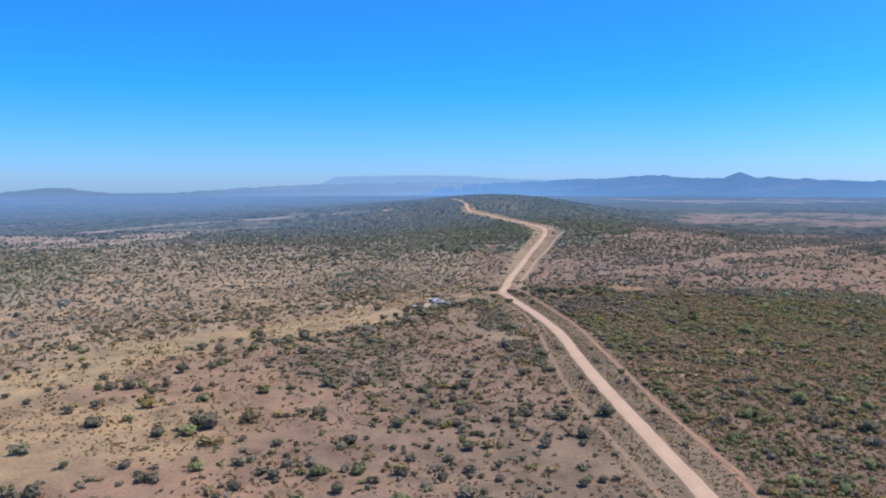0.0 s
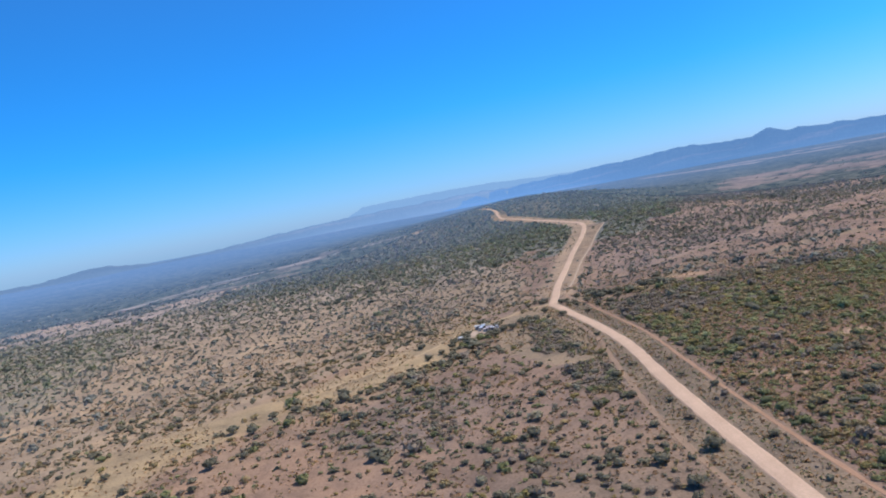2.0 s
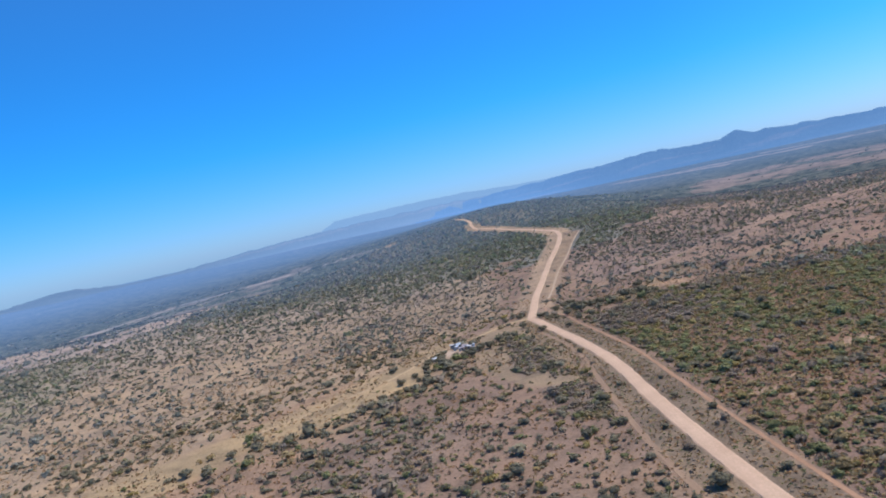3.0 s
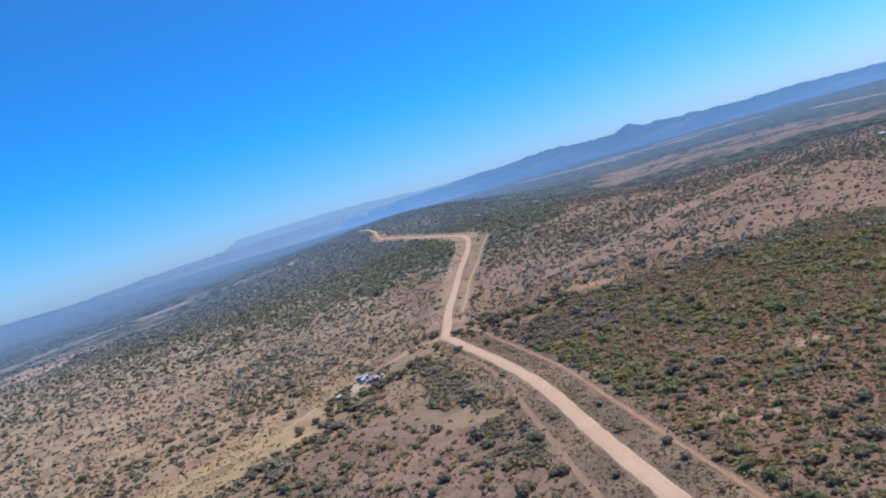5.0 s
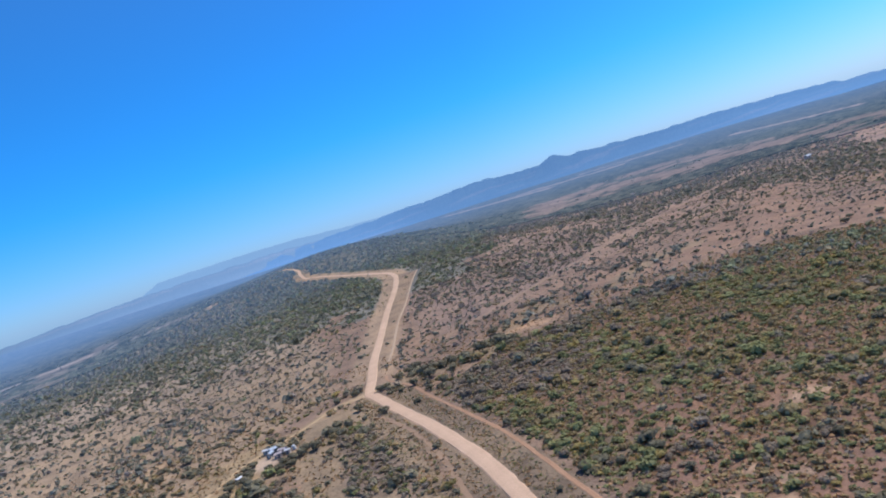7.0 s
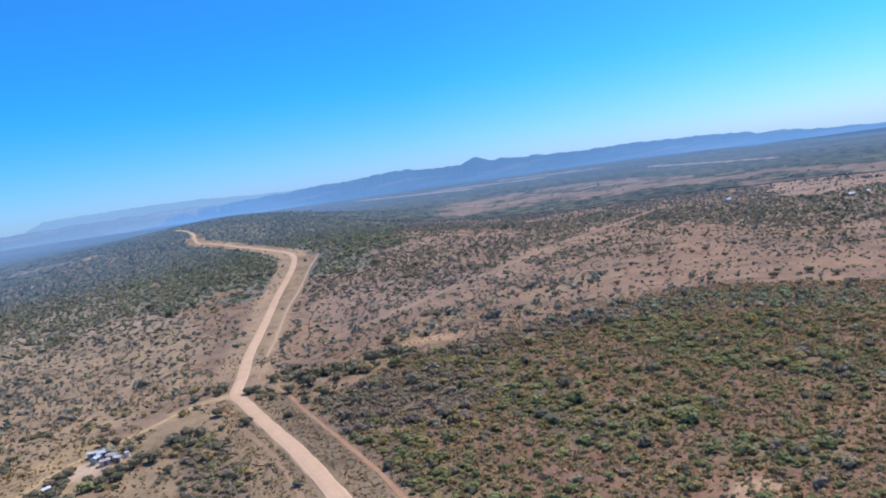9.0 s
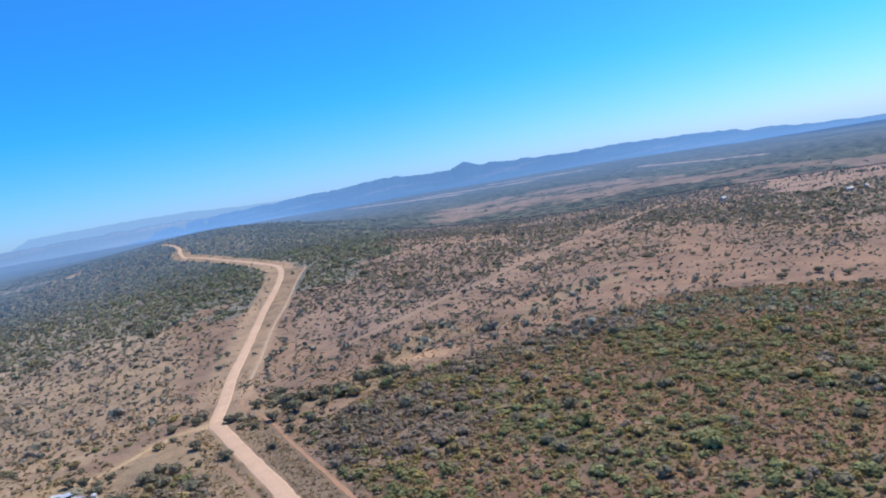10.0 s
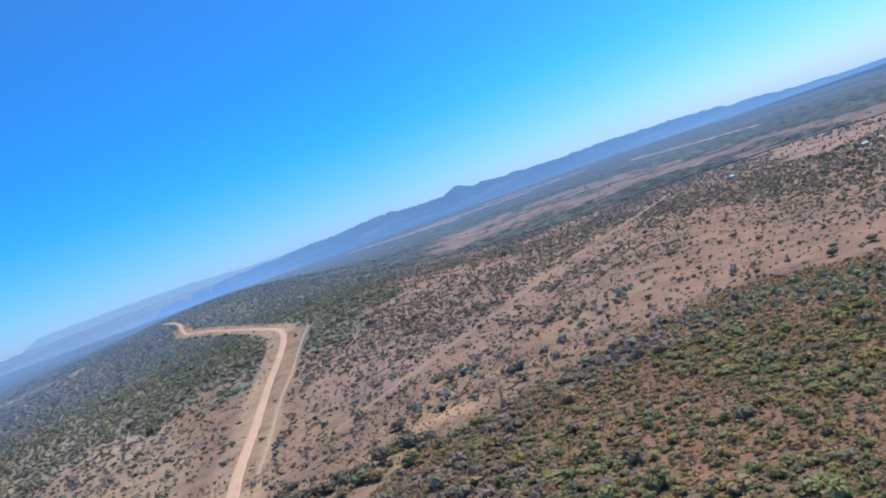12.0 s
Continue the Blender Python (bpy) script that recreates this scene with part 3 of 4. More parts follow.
def build_ground():
    xs = spaced((-5600, -2000, 300), (-2000, -800, 60), (-800, -400, 20), (-400, -200, 8), (-200, -10, 4), (-10, 175, 2.5), (175, 430, 4), (430, 700, 9), (700, 1200, 25), (1200, 2400, 80), (2400, 5600, 320))
    ys = spaced((-5600, -600, 500), (-600, 60, 60), (60, 125, 6), (125, 470, 2.5), (470, 780, 4), (780, 1450, 9), (1450, 2200, 30), (2200, 3000, 80), (3000, 5600, 260))
    gx, gy = np.meshgrid(xs, ys)
    z = height(gx, gy)
    nx, ny = len(xs), len(ys)
    me = bpy.data.meshes.new("ground")
    me.vertices.add(nx * ny)
    me.vertices.foreach_set("co", np.stack([gx, gy, z], -1).ravel())
    i = np.arange(nx * ny).reshape(ny, nx)
    quads = np.stack([i[:-1, :-1], i[:-1, 1:], i[1:, 1:], i[1:, :-1]], -1).reshape(-1, 4)
    me.loops.add(quads.size)
    me.loops.foreach_set("vertex_index", quads.ravel())
    me.polygons.add(len(quads))
    me.polygons.foreach_set("loop_start", np.arange(0, quads.size, 4))
    me.polygons.foreach_set("use_smooth", np.ones(len(quads), bool))
    me.update(calc_edges=True)
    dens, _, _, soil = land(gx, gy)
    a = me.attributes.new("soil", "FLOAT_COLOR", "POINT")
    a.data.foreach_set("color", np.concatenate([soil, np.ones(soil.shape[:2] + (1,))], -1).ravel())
    far = step(np.hypot(gx, gy), 1350, 1900)
    c = me.attributes.new("cover", "FLOAT", "POINT")
    c.data.foreach_set("value", (far * np.clip(dens * 40, 0.05, 0.75) - 0.6 * (1 - far)).ravel())
    me.materials.append(SOIL)
    tagged(new("ground", me), kind="structure", label="reddish dry scrubland soil with patches of yellow grass", category="ground")


def strip(name, line, half, mat, lift=0.14, crown=0.12, ruts=(), gap=4.0, label="", category="road", ragged=0.12, seed=1):
    """A road or track laid on the land: crowned, with worn wheel lines and ragged edges."""
    pts = smooth_line(line, gap)
    across = np.linspace(-1, 1, 13 if half > 2 else 7)
    verts, faces, rut = [], [], []
    for k, p in enumerate(pts):
        a, b = pts[max(k - 1, 0)], pts[min(k + 1, len(pts) - 1)]
        d = (b - a).normalized()
        side = Vector((d.y, -d.x))
        for u in across:
            w = half * u
            if abs(u) > 0.9:
                w *= 1 + ragged * 2 * (float(vnoise(p.x + 50 * u, p.y, 5, seed)) - 0.5)
            q = p + side * w
            z = float(height(q.x, q.y)) + (lift + crown * (1 - u * u) if abs(u) < 0.97 else -0.12)
            verts.append((q.x, q.y, z))
            rut.append(sum(math.exp(-((w - r) / 0.35) ** 2) for r in ruts) * 0.22)
    n = len(across)
    for k in range(len(pts) - 1):
        for j in range(n - 1):
            faces.append((k * n + j, k * n + j + 1, (k + 1) * n + j + 1, (k + 1) * n + j))
    me = mesh_from(name, verts, faces, [mat])
    at = me.attributes.new("rut", "FLOAT", "POINT")
    at.data.foreach_set("value", np.array(rut))
    tagged(new(name, me), label, category, kind="structure")


build_ground()
strip("road_1", ROAD_NEAR, 2.7, GRAVEL, ruts=(-1.5, 1.4), label="pale gravel road through dry scrub", seed=2)
strip("road_2", ROAD_FAR, 2.6, GRAVEL_ORANGE, ruts=(-1.5, 1.4), lift=0.16, label="orange gravel road climbing a wooded rise", seed=3)
strip("track_1", RED_TRACK, 0.75, RED_SAND, lift=0.10, crown=-0.04, ragged=0.9, gap=3, label="narrow red sand track beside the gravel road", category="track", seed=4)
strip("track_2", LEFT_TRACK, 1.15, YELLOW_SAND, lift=0.09, crown=-0.04, ragged=0.6, gap=3, label="faint yellowish track along the road verge", category="track", seed=5)
strip("track_3", FENCE_TRACK, 0.85, FENCE_SAND, lift=0.3, crown=0, ragged=0.25, label="pale cleared line beside the road", category="track", seed=6)
strip("track_4", FARM_TRACK, 1.35, FARM_SAND, lift=0.11, crown=-0.03, ragged=0.5, gap=3, label="sandy farm track to a homestead", category="track", seed=7)
strip("track_5", SIDE_TRACK, 1.0, PALE_SAND, lift=0.11, crown=0, ragged=0.5, label="sandy track through grey scrub", category="track", seed=8)
strip("track_6", FAR_TRACK, 1.1, PALE_SAND, lift=0.15, crown=0, ragged=0.7, gap=8, label="distant pale track through dark scrub", category="track", seed=9)

# ---------------------------------------------------------------- distance
def plain_material_far():
    """Wooded plain with open fields, behind kilometres of air: lit land, thinned, with haze put in as blue emission."""
    m, n, l, p = material("far_land")
    soil, cover, thick = n.new("ShaderNodeAttribute"), n.new("ShaderNodeAttribute"), n.new("ShaderNodeAttribute")
    soil.attribute_name, cover.attribute_name, thick.attribute_name = "soil", "cover", "air"
    fine, broad = node_noise(n, l, 0.055, 4, 0.7), node_noise(n, l, 0.0035, 5, 0.6)
    wood = mix(n, l, "MIX", ramp(n, l, fine.outputs[0], [(0.40, (0, 0, 0)), (0.60, (1, 1, 1))]).outputs[0], (0.025, 0.038, 0.036), (0.135, 0.148, 0.118))
    wood = mix(n, l, "MULTIPLY", 1.0, wood, ramp(n, l, broad.outputs[0], [(0.3, (0.7, 0.72, 0.74)), (0.7, (1.35, 1.3, 1.25))]).outputs[0])
    edge = n.new("ShaderNodeMath")
    edge.operation, edge.use_clamp = "MULTIPLY_ADD", True
    l.new(fine.outputs[0], edge.inputs[0])
    edge.inputs[1].default_value = -0.9
    more = n.new("ShaderNodeMath")
    more.operation = "MULTIPLY_ADD"
    l.new(cover.outputs["Fac"], more.inputs[0])
    more.inputs[1].default_value, more.inputs[2].default_value = 1.0, 0.45
    l.new(more.outputs[0], edge.inputs[2])
    streak = node_noise(n, l, 0.02, 6, 0.7)
    open_land = mix(n, l, "MULTIPLY", 1.0, soil.outputs["Color"], ramp(n, l, streak.outputs[0], [(0.32, (0.55, 0.58, 0.6)), (0.5, (0.95, 0.95, 0.95)), (0.7, (1.2, 1.17, 1.12))]).outputs[0])
    c = mix(n, l, "MIX", edge.outputs[0], open_land, wood)
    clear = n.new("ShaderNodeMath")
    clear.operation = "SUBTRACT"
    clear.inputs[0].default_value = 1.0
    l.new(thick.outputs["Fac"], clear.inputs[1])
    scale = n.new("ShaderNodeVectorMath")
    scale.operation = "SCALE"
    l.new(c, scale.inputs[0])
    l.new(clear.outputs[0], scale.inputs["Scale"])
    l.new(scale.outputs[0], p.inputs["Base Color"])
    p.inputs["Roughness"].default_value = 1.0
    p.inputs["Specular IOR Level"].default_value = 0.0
    p.inputs["Emission Color"].default_value = (*HAZE_GLOW, 1)
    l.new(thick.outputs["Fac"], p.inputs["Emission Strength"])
    return m


def far_plain():
    """The plain from about 1.3 km on to the foot of the hills, one sheet over the ground."""
    deg = np.arange(-75, 100.1, 0.3)
    az = np.radians(deg)
    edge = 1080 * (0.95 + 0.12 * fbm(deg, 0 * deg, 9, 5)) + 430 * np.exp(-((deg - 4) / 8) ** 2)
    steps = np.concatenate([[0.0], np.linspace(0, 1, 90) ** 1.5])
    rad = edge[None] + (5200 - edge[None]) * steps[:, None]
    x, y = rad * np.sin(az), rad * np.cos(az)
    z = height(x, y) + 1.2 + 5 * steps[:, None] ** 0.5 + 6 * steps[:, None] ** 0.5 * (fbm(x, y, 420, 9) - 0.5)
    z[0] -= 3
    rows, n = rad.shape
    i = np.arange(rows * n).reshape(rows, n)
    faces = np.stack([i[:-1, :-1], i[:-1, 1:], i[1:, 1:], i[1:, :-1]], -1).reshape(-1, 4)
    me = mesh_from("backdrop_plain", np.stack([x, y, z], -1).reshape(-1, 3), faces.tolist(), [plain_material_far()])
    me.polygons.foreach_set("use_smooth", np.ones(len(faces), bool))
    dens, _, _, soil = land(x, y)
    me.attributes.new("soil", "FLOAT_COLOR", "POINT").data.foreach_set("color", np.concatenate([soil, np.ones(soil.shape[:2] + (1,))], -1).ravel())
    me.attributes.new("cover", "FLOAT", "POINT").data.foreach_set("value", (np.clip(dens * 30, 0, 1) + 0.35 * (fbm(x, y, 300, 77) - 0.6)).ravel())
    me.attributes.new("air", "FLOAT", "POINT").data.foreach_set("value", haze_at(x, y).ravel())
    tagged(new("backdrop_plain", me), "hazy blue-green wooded plain with pale fields in the distance", "plain", kind="structure")


def far_hills(name, dist, profile, mat, seed, label, depth=900, rough=5.0, air=((0, 1),)):
    """A range of hills: crest height by azimuth, a gullied face towards the plain and a back slope."""
    a0, a1 = profile[0][0], profile[-1][0]
    az = np.arange(a0, a1 + 0.01, 0.2)
    crest = 68 + dist * np.tan(np.radians(np.interp(az, [p[0] for p in profile], [p[1] for p in profile])))
    crest = crest + rough * (fbm(az, 0 * az, 1.1, seed) + 0.6 * vnoise(az, 0 * az, 0.35, seed + 1) - 0.8) * 2
    rows = []
    for q in (-0.05, 0.12, 0.3, 0.48, 0.65, 0.8, 0.92, 1.0, 1.15, 1.35):
        ang = np.radians(az + 0.5 * (fbm(az, 0 * az + 9 * q, 0.8, seed + 3) - 0.5))
        rad = dist - depth * (1 - q) if q <= 1 else dist + 300 * (q - 1) / 0.35
        lift = np.clip(q, 0, 1) ** 1.6 if q <= 1 else 1 - (q - 1) / 0.35
        gully = 1 + (0.35 * (fbm(az, 0 * az + 4 * q, 1.0, seed + 7) - 0.5) if 0.1 < q < 0.95 else 0)
        z = -3 + (crest + 3) * lift * gully
        rows.append(np.stack([rad * np.sin(ang), rad * np.cos(ang), z], -1))
    n = len(az)
    faces = [(k * n + j, k * n + j + 1, (k + 1) * n + j + 1, (k + 1) * n + j) for k in range(len(rows) - 1) for j in range(n - 1)]
    me = mesh_from(name, np.concatenate(rows), faces, [mat])
    # strength of the haze emission: more at the foot, and set by bearing
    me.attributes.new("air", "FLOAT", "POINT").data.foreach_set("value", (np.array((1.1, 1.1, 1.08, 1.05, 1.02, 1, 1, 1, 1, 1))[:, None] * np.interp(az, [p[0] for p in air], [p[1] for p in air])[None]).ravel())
    tagged(new(name, me), label, "hills", kind="structure")


far_plain()
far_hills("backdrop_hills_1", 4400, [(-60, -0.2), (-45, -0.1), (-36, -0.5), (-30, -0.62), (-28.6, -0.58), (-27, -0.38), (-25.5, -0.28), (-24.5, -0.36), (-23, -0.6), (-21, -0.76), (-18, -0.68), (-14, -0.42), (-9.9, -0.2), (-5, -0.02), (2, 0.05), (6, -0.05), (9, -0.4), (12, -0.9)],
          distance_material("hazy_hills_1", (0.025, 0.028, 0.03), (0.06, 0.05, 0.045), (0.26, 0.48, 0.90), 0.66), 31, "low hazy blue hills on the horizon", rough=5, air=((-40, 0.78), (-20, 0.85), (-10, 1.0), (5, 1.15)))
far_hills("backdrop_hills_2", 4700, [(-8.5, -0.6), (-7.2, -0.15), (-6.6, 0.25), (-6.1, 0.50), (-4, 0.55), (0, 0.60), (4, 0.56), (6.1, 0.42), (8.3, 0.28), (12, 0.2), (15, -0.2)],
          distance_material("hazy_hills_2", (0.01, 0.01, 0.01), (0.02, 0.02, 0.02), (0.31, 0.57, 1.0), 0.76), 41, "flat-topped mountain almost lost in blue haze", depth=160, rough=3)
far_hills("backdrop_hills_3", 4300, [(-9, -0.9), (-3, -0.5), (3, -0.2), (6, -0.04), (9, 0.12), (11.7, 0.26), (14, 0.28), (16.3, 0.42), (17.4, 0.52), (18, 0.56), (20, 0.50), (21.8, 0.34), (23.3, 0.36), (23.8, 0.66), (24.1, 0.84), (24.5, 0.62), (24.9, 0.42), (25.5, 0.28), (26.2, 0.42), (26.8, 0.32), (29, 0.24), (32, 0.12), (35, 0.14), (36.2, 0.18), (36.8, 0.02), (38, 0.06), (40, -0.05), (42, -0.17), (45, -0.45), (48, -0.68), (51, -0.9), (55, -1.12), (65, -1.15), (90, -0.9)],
          distance_material("hazy_hills_3", (0.020, 0.030, 0.032), (0.055, 0.050, 0.044), (0.21, 0.48, 1.05), 0.52), 51, "long mountain range with a pointed peak in painted blue haze", rough=5, air=((2, 1.32), (7, 1.28), (10, 1.18), (14, 1.06), (17, 1.0), (22, 0.95), (30, 1), (40, 1.15), (60, 1.25)))

# ---------------------------------------------------------------- bushes and trees
PHI = (1 + 5 ** 0.5) / 2
ICO = np.array([(-1, PHI, 0), (1, PHI, 0), (-1, -PHI, 0), (1, -PHI, 0), (0, -1, PHI), (0, 1, PHI), (0, -1, -PHI), (0, 1, -PHI), (PHI, 0, -1), (PHI, 0, 1), (-PHI, 0, -1), (-PHI, 0, 1)]) / math.hypot(1, PHI)
ICO_FACES = [(a, b, c) for a, b, c in itertools.combinations(range(12), 3) if max(np.linalg.norm(ICO[a] - ICO[b]), np.linalg.norm(ICO[b] - ICO[c]), np.linalg.norm(ICO[a] - ICO[c])) < 1.1]


def crown_points(seed, leaves, lobes, flat, leaf, cores):
    """Leaf sprays round the inner mass of a few uneven lobes, in a crown one metre wide, as triangles (n, 3, 3)."""
    r = np.random.default_rng(seed)
    turn = r.uniform(0, 6.28) + np.arange(lobes) * 6.2832 / lobes + r.uniform(-0.5, 0.5, lobes)
    out = r.uniform(0.12, 0.27, lobes)
    out[0] *= 0.3
    c = np.stack([out * np.cos(turn), out * np.sin(turn), r.uniform(0.24, 0.40, lobes) * flat], -1)
    s = r.uniform(0.19, 0.29, lobes)
    k = r.integers(0, lobes, leaves)
    d = r.normal(size=(leaves, 3))
    d[:, 2] += 0.4
    d /= np.linalg.norm(d, axis=1)[:, None]
    p = c[k] + d * (s[k] * r.uniform(0.82, 1.12, leaves))[:, None] * np.array((1, 1, flat * 1.05))
    p[:, 2] = np.maximum(p[:, 2], 0.03)
    n = d + r.normal(size=(leaves, 3)) * 0.3 + np.array((0, 0, 0.2))
    n /= np.linalg.norm(n, axis=1)[:, None]
    u = np.cross(n, r.normal(size=(leaves, 3)))
    u /= np.linalg.norm(u, axis=1)[:, None]
    v = np.cross(n, u)
    a, b = leaf * r.uniform(0.7, 1.3, leaves)[:, None], leaf * r.uniform(0.5, 1.0, leaves)[:, None]
    sprays = [np.stack([p - u * a - v * b, p + u * a - v * b, p + v * b * 1.6], 1)]
    for q in range(cores):
        m = c[q] + ICO * (s[q] * r.uniform(0.78, 1.02, 12))[:, None] * np.array((1, 1, flat))
        m[:, 2] = np.maximum(m[:, 2], 0.02)
        tri = m[np.array(ICO_FACES)]
        side = np.cross(tri[:, 1] - tri[:, 0], tri[:, 2] - tri[:, 0])
        wrong = (side * (tri.mean(1) - c[q])).sum(1) < 0
        tri[wrong] = tri[wrong][:, ::-1]
        sprays.append(tri)
    return np.concatenate(sprays)


VARIANTS = 6
CROWN_NEAR = [crown_points(100 + i, 40, 5, 0.85, 0.115, 3) for i in range(VARIANTS)]
CROWN_MID = [crown_points(200 + i, 9, 4, 0.85, 0.21, 1) for i in range(VARIANTS)]
CROWN_SMALL = [crown_points(150 + i, 16, 3, 0.85, 0.21, 0) for i in range(VARIANTS)]
CROWN_LOW = [crown_points(250 + i, 11, 4, 0.85, 0.26, 0) for i in range(VARIANTS)]
CROWN_FAR = [crown_points(300 + i, 5, 4, 0.85, 0.38, 0) for i in range(VARIANTS)]
CROWN_TUFT = [crown_points(500 + i, 4, 3, 0.85, 0.42, 0) for i in range(VARIANTS)]


def quads_mesh(name, quads, mats, mat_index, tint):
    """One mesh of loose leaf sprays (n, corners, 3)."""
    n, c = quads.shape[:2]
    me = bpy.data.meshes.new(name)
    me.vertices.add(c * n)
    me.vertices.foreach_set("co", quads.astype(np.float32).ravel())
    me.loops.add(c * n)
    me.loops.foreach_set("vertex_index", np.arange(c * n, dtype=np.int32))
    me.polygons.add(n)
    me.polygons.foreach_set("loop_start", np.arange(0, c * n, c, dtype=np.int32))
    me.polygons.foreach_set("material_index", mat_index.astype(np.int32))
    me.update(calc_edges=True)
    a = me.attributes.new("tint", "FLOAT", "POINT")
    a.data.foreach_set("value", np.repeat(tint, c).astype(np.float32))
    for m in mats:
        me.materials.append(m)
    return me


def thicket(name, table, crowns, label, leaves=LEAF, distant=False):
    """Many bushes in one mesh. Table rows: x, y, width, kind, tint, turn, tallness."""
    quads, index, tints = [], [], []
    r = np.random.default_rng(len(table))
    pick = r.integers(0, len(crowns), len(table))
    for k, crown in enumerate(crowns):
        t = table[pick == k]
        if not len(t):
            continue
        c, s = np.cos(t[:, 5]), np.sin(t[:, 5])
        q = np.broadcast_to(crown, (len(t),) + crown.shape)
        w = t[:, 2][:, None, None]
        x = (q[..., 0] * c[:, None, None] - q[..., 1] * s[:, None, None]) * w + t[:, 0][:, None, None]
        y = (q[..., 0] * s[:, None, None] + q[..., 1] * c[:, None, None]) * w + t[:, 1][:, None, None]
        z = q[..., 2] * w * t[:, 6][:, None, None] + height(t[:, 0], t[:, 1])[:, None, None]
        quads.append(np.stack([x, y, z], -1).reshape(-1, crown.shape[1], 3))
        index.append(np.repeat(t[:, 3], len(crown)))
        tints.append((t[:, 4][:, None] + r.normal(0, 0.13, (len(t), len(crown)))).ravel())
    quads = np.concatenate(quads)
    me = quads_mesh(name, quads, leaves, np.concatenate(index), np.clip(np.concatenate(tints), 0, 1.3))
    # how much of the haze emission each spray gets
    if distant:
        me.attributes.new("air", "FLOAT", "POINT").data.foreach_set("value", haze_at(quads[..., 0], quads[..., 1]).astype(np.float32).ravel())
    return tagged(new(name, me), label, "bushes", kind="stuff")


def scatter(count, x0, x1, y0, y1, keep):
    """Random bushes over an oblong, as thick as the land has them there."""
    x, y = rng.uniform(x0, x1, count), rng.uniform(y0, y1, count)
    ok = keep(x, y)
    x, y = x[ok], y[ok]
    dens, wide, share, _ = land(x, y)
    per = count / ((x1 - x0) * (y1 - y0))
    ok = rng.uniform(size=len(x)) < dens / per
    x, y, wide, share = x[ok], y[ok], wide[ok], share[ok]
    n = len(x)
    cum = np.cumsum(share, 1)
    kind = (rng.uniform(size=n)[:, None] * cum[:, -1:] > cum).sum(1)
    w = wide * np.exp(rng.normal(-0.14, 0.42, n)) * np.where(kind == DARK, 1.25, 1.0)
    w = np.clip(w, 0.8, 7.5)
    return np.stack([x, y, w, kind, rng.uniform(0.25, 0.95, n), rng.uniform(0, 6.28, n), rng.uniform(0.6, 1.0, n)], 1)


near = scatter(110000, -330, 330, 70, 520, lambda x, y: range_of(x, y) < 245)
mid = scatter(420000, -560, 760, 60, 960, lambda x, y: (range_of(x, y) >= 245) & (range_of(x, y) < 700) & (np.abs(x) < 260 + 0.85 * y))
behind = scatter(60000, -260, 330, -110, 70, lambda x, y: range_of(x, y) < 230)
mid = np.concatenate([mid, behind])
far = scatter(840000, -1100, 1300, 400, 1740, lambda x, y: (range_of(x, y) >= 700) & (np.hypot(x, y) < np.where((x > 0.3 * y) & inside(x, y, FIELDS), 1900, 1430)) & (x > -150 - 0.62 * y) & (x < 150 + 1.35 * y))
far = far[rng.uniform(size=len(far)) < np.interp(np.hypot(far[:, 0], far[:, 1]), [700, 1100, 1800], [1.0, 0.95, 0.6])]
far[:, 2] *= np.interp(np.hypot(far[:, 0], far[:, 1]), [700, 1100, 1800], [0.85, 0.95, 1.15])

# large bushes and trees that stand out, set one by one: x, y, width, kind
TREES_STREAM = [(-97, 279, 5.5, 3), (-88, 273, 5, 3), (-94, 242, 5.6, 3), (-105, 221, 5.4, 5), (-118, 233, 3.6, 3), (-132, 251, 3.8, 3), (-137, 250, 3.2, 3), (-143, 237, 3, 3), (-130, 219, 3, 3), (-127, 222, 3.3, 5), (-130, 205, 3.4, 3),
                (-113, 195, 4.2, 3), (-107, 201, 3.8, 3), (-95, 214, 4, 3), (-93, 223, 3.6, 3), (-81, 217, 4, 5), (-84, 247, 4, 5), (-152, 235, 3.2, 3), (-140, 212, 3.2, 3)]
BUSHES_LOW = [(-100, 183, 6.4, 5), (-79, 174, 4.8, 5), (-67, 180, 7.4, 5), (-72, 183, 5, 5), (-59, 214, 5.4, 0), (-38, 190, 6, 5), (-27, 166, 5, 5), (-15, 179, 4.8, 3), (-46, 165, 3.6, 3), (-33, 145, 5.2, 0), (-41, 151, 3.4, 5), (-53, 152, 4, 5),
              (-23, 146, 4.8, 0), (-10, 191, 4, 5), (-43, 144, 3.6, 3), (-27, 135, 4.2, 5), (4, 160, 4.4, 3), (24, 161, 4.2, 3), (-11, 153, 3.4, 5), (28, 136, 3.0, 3), (7, 218, 5, 5), (14, 256, 4.2, 5)]
TREES_BED = [(-84, 290, 4.7, 3), (-76, 293, 4.6, 5), (-61, 310, 3.6, 3), (-52, 302, 3.4, 3), (-39, 309, 4.0, 3), (-32, 322, 4.3, 3), (-25, 341, 4.6, 3), (-19, 349, 4.3, 5), (-8, 366, 5.2, 3), (-14, 358, 4.5, 3), (20.5, 364, 3.6, 3)]
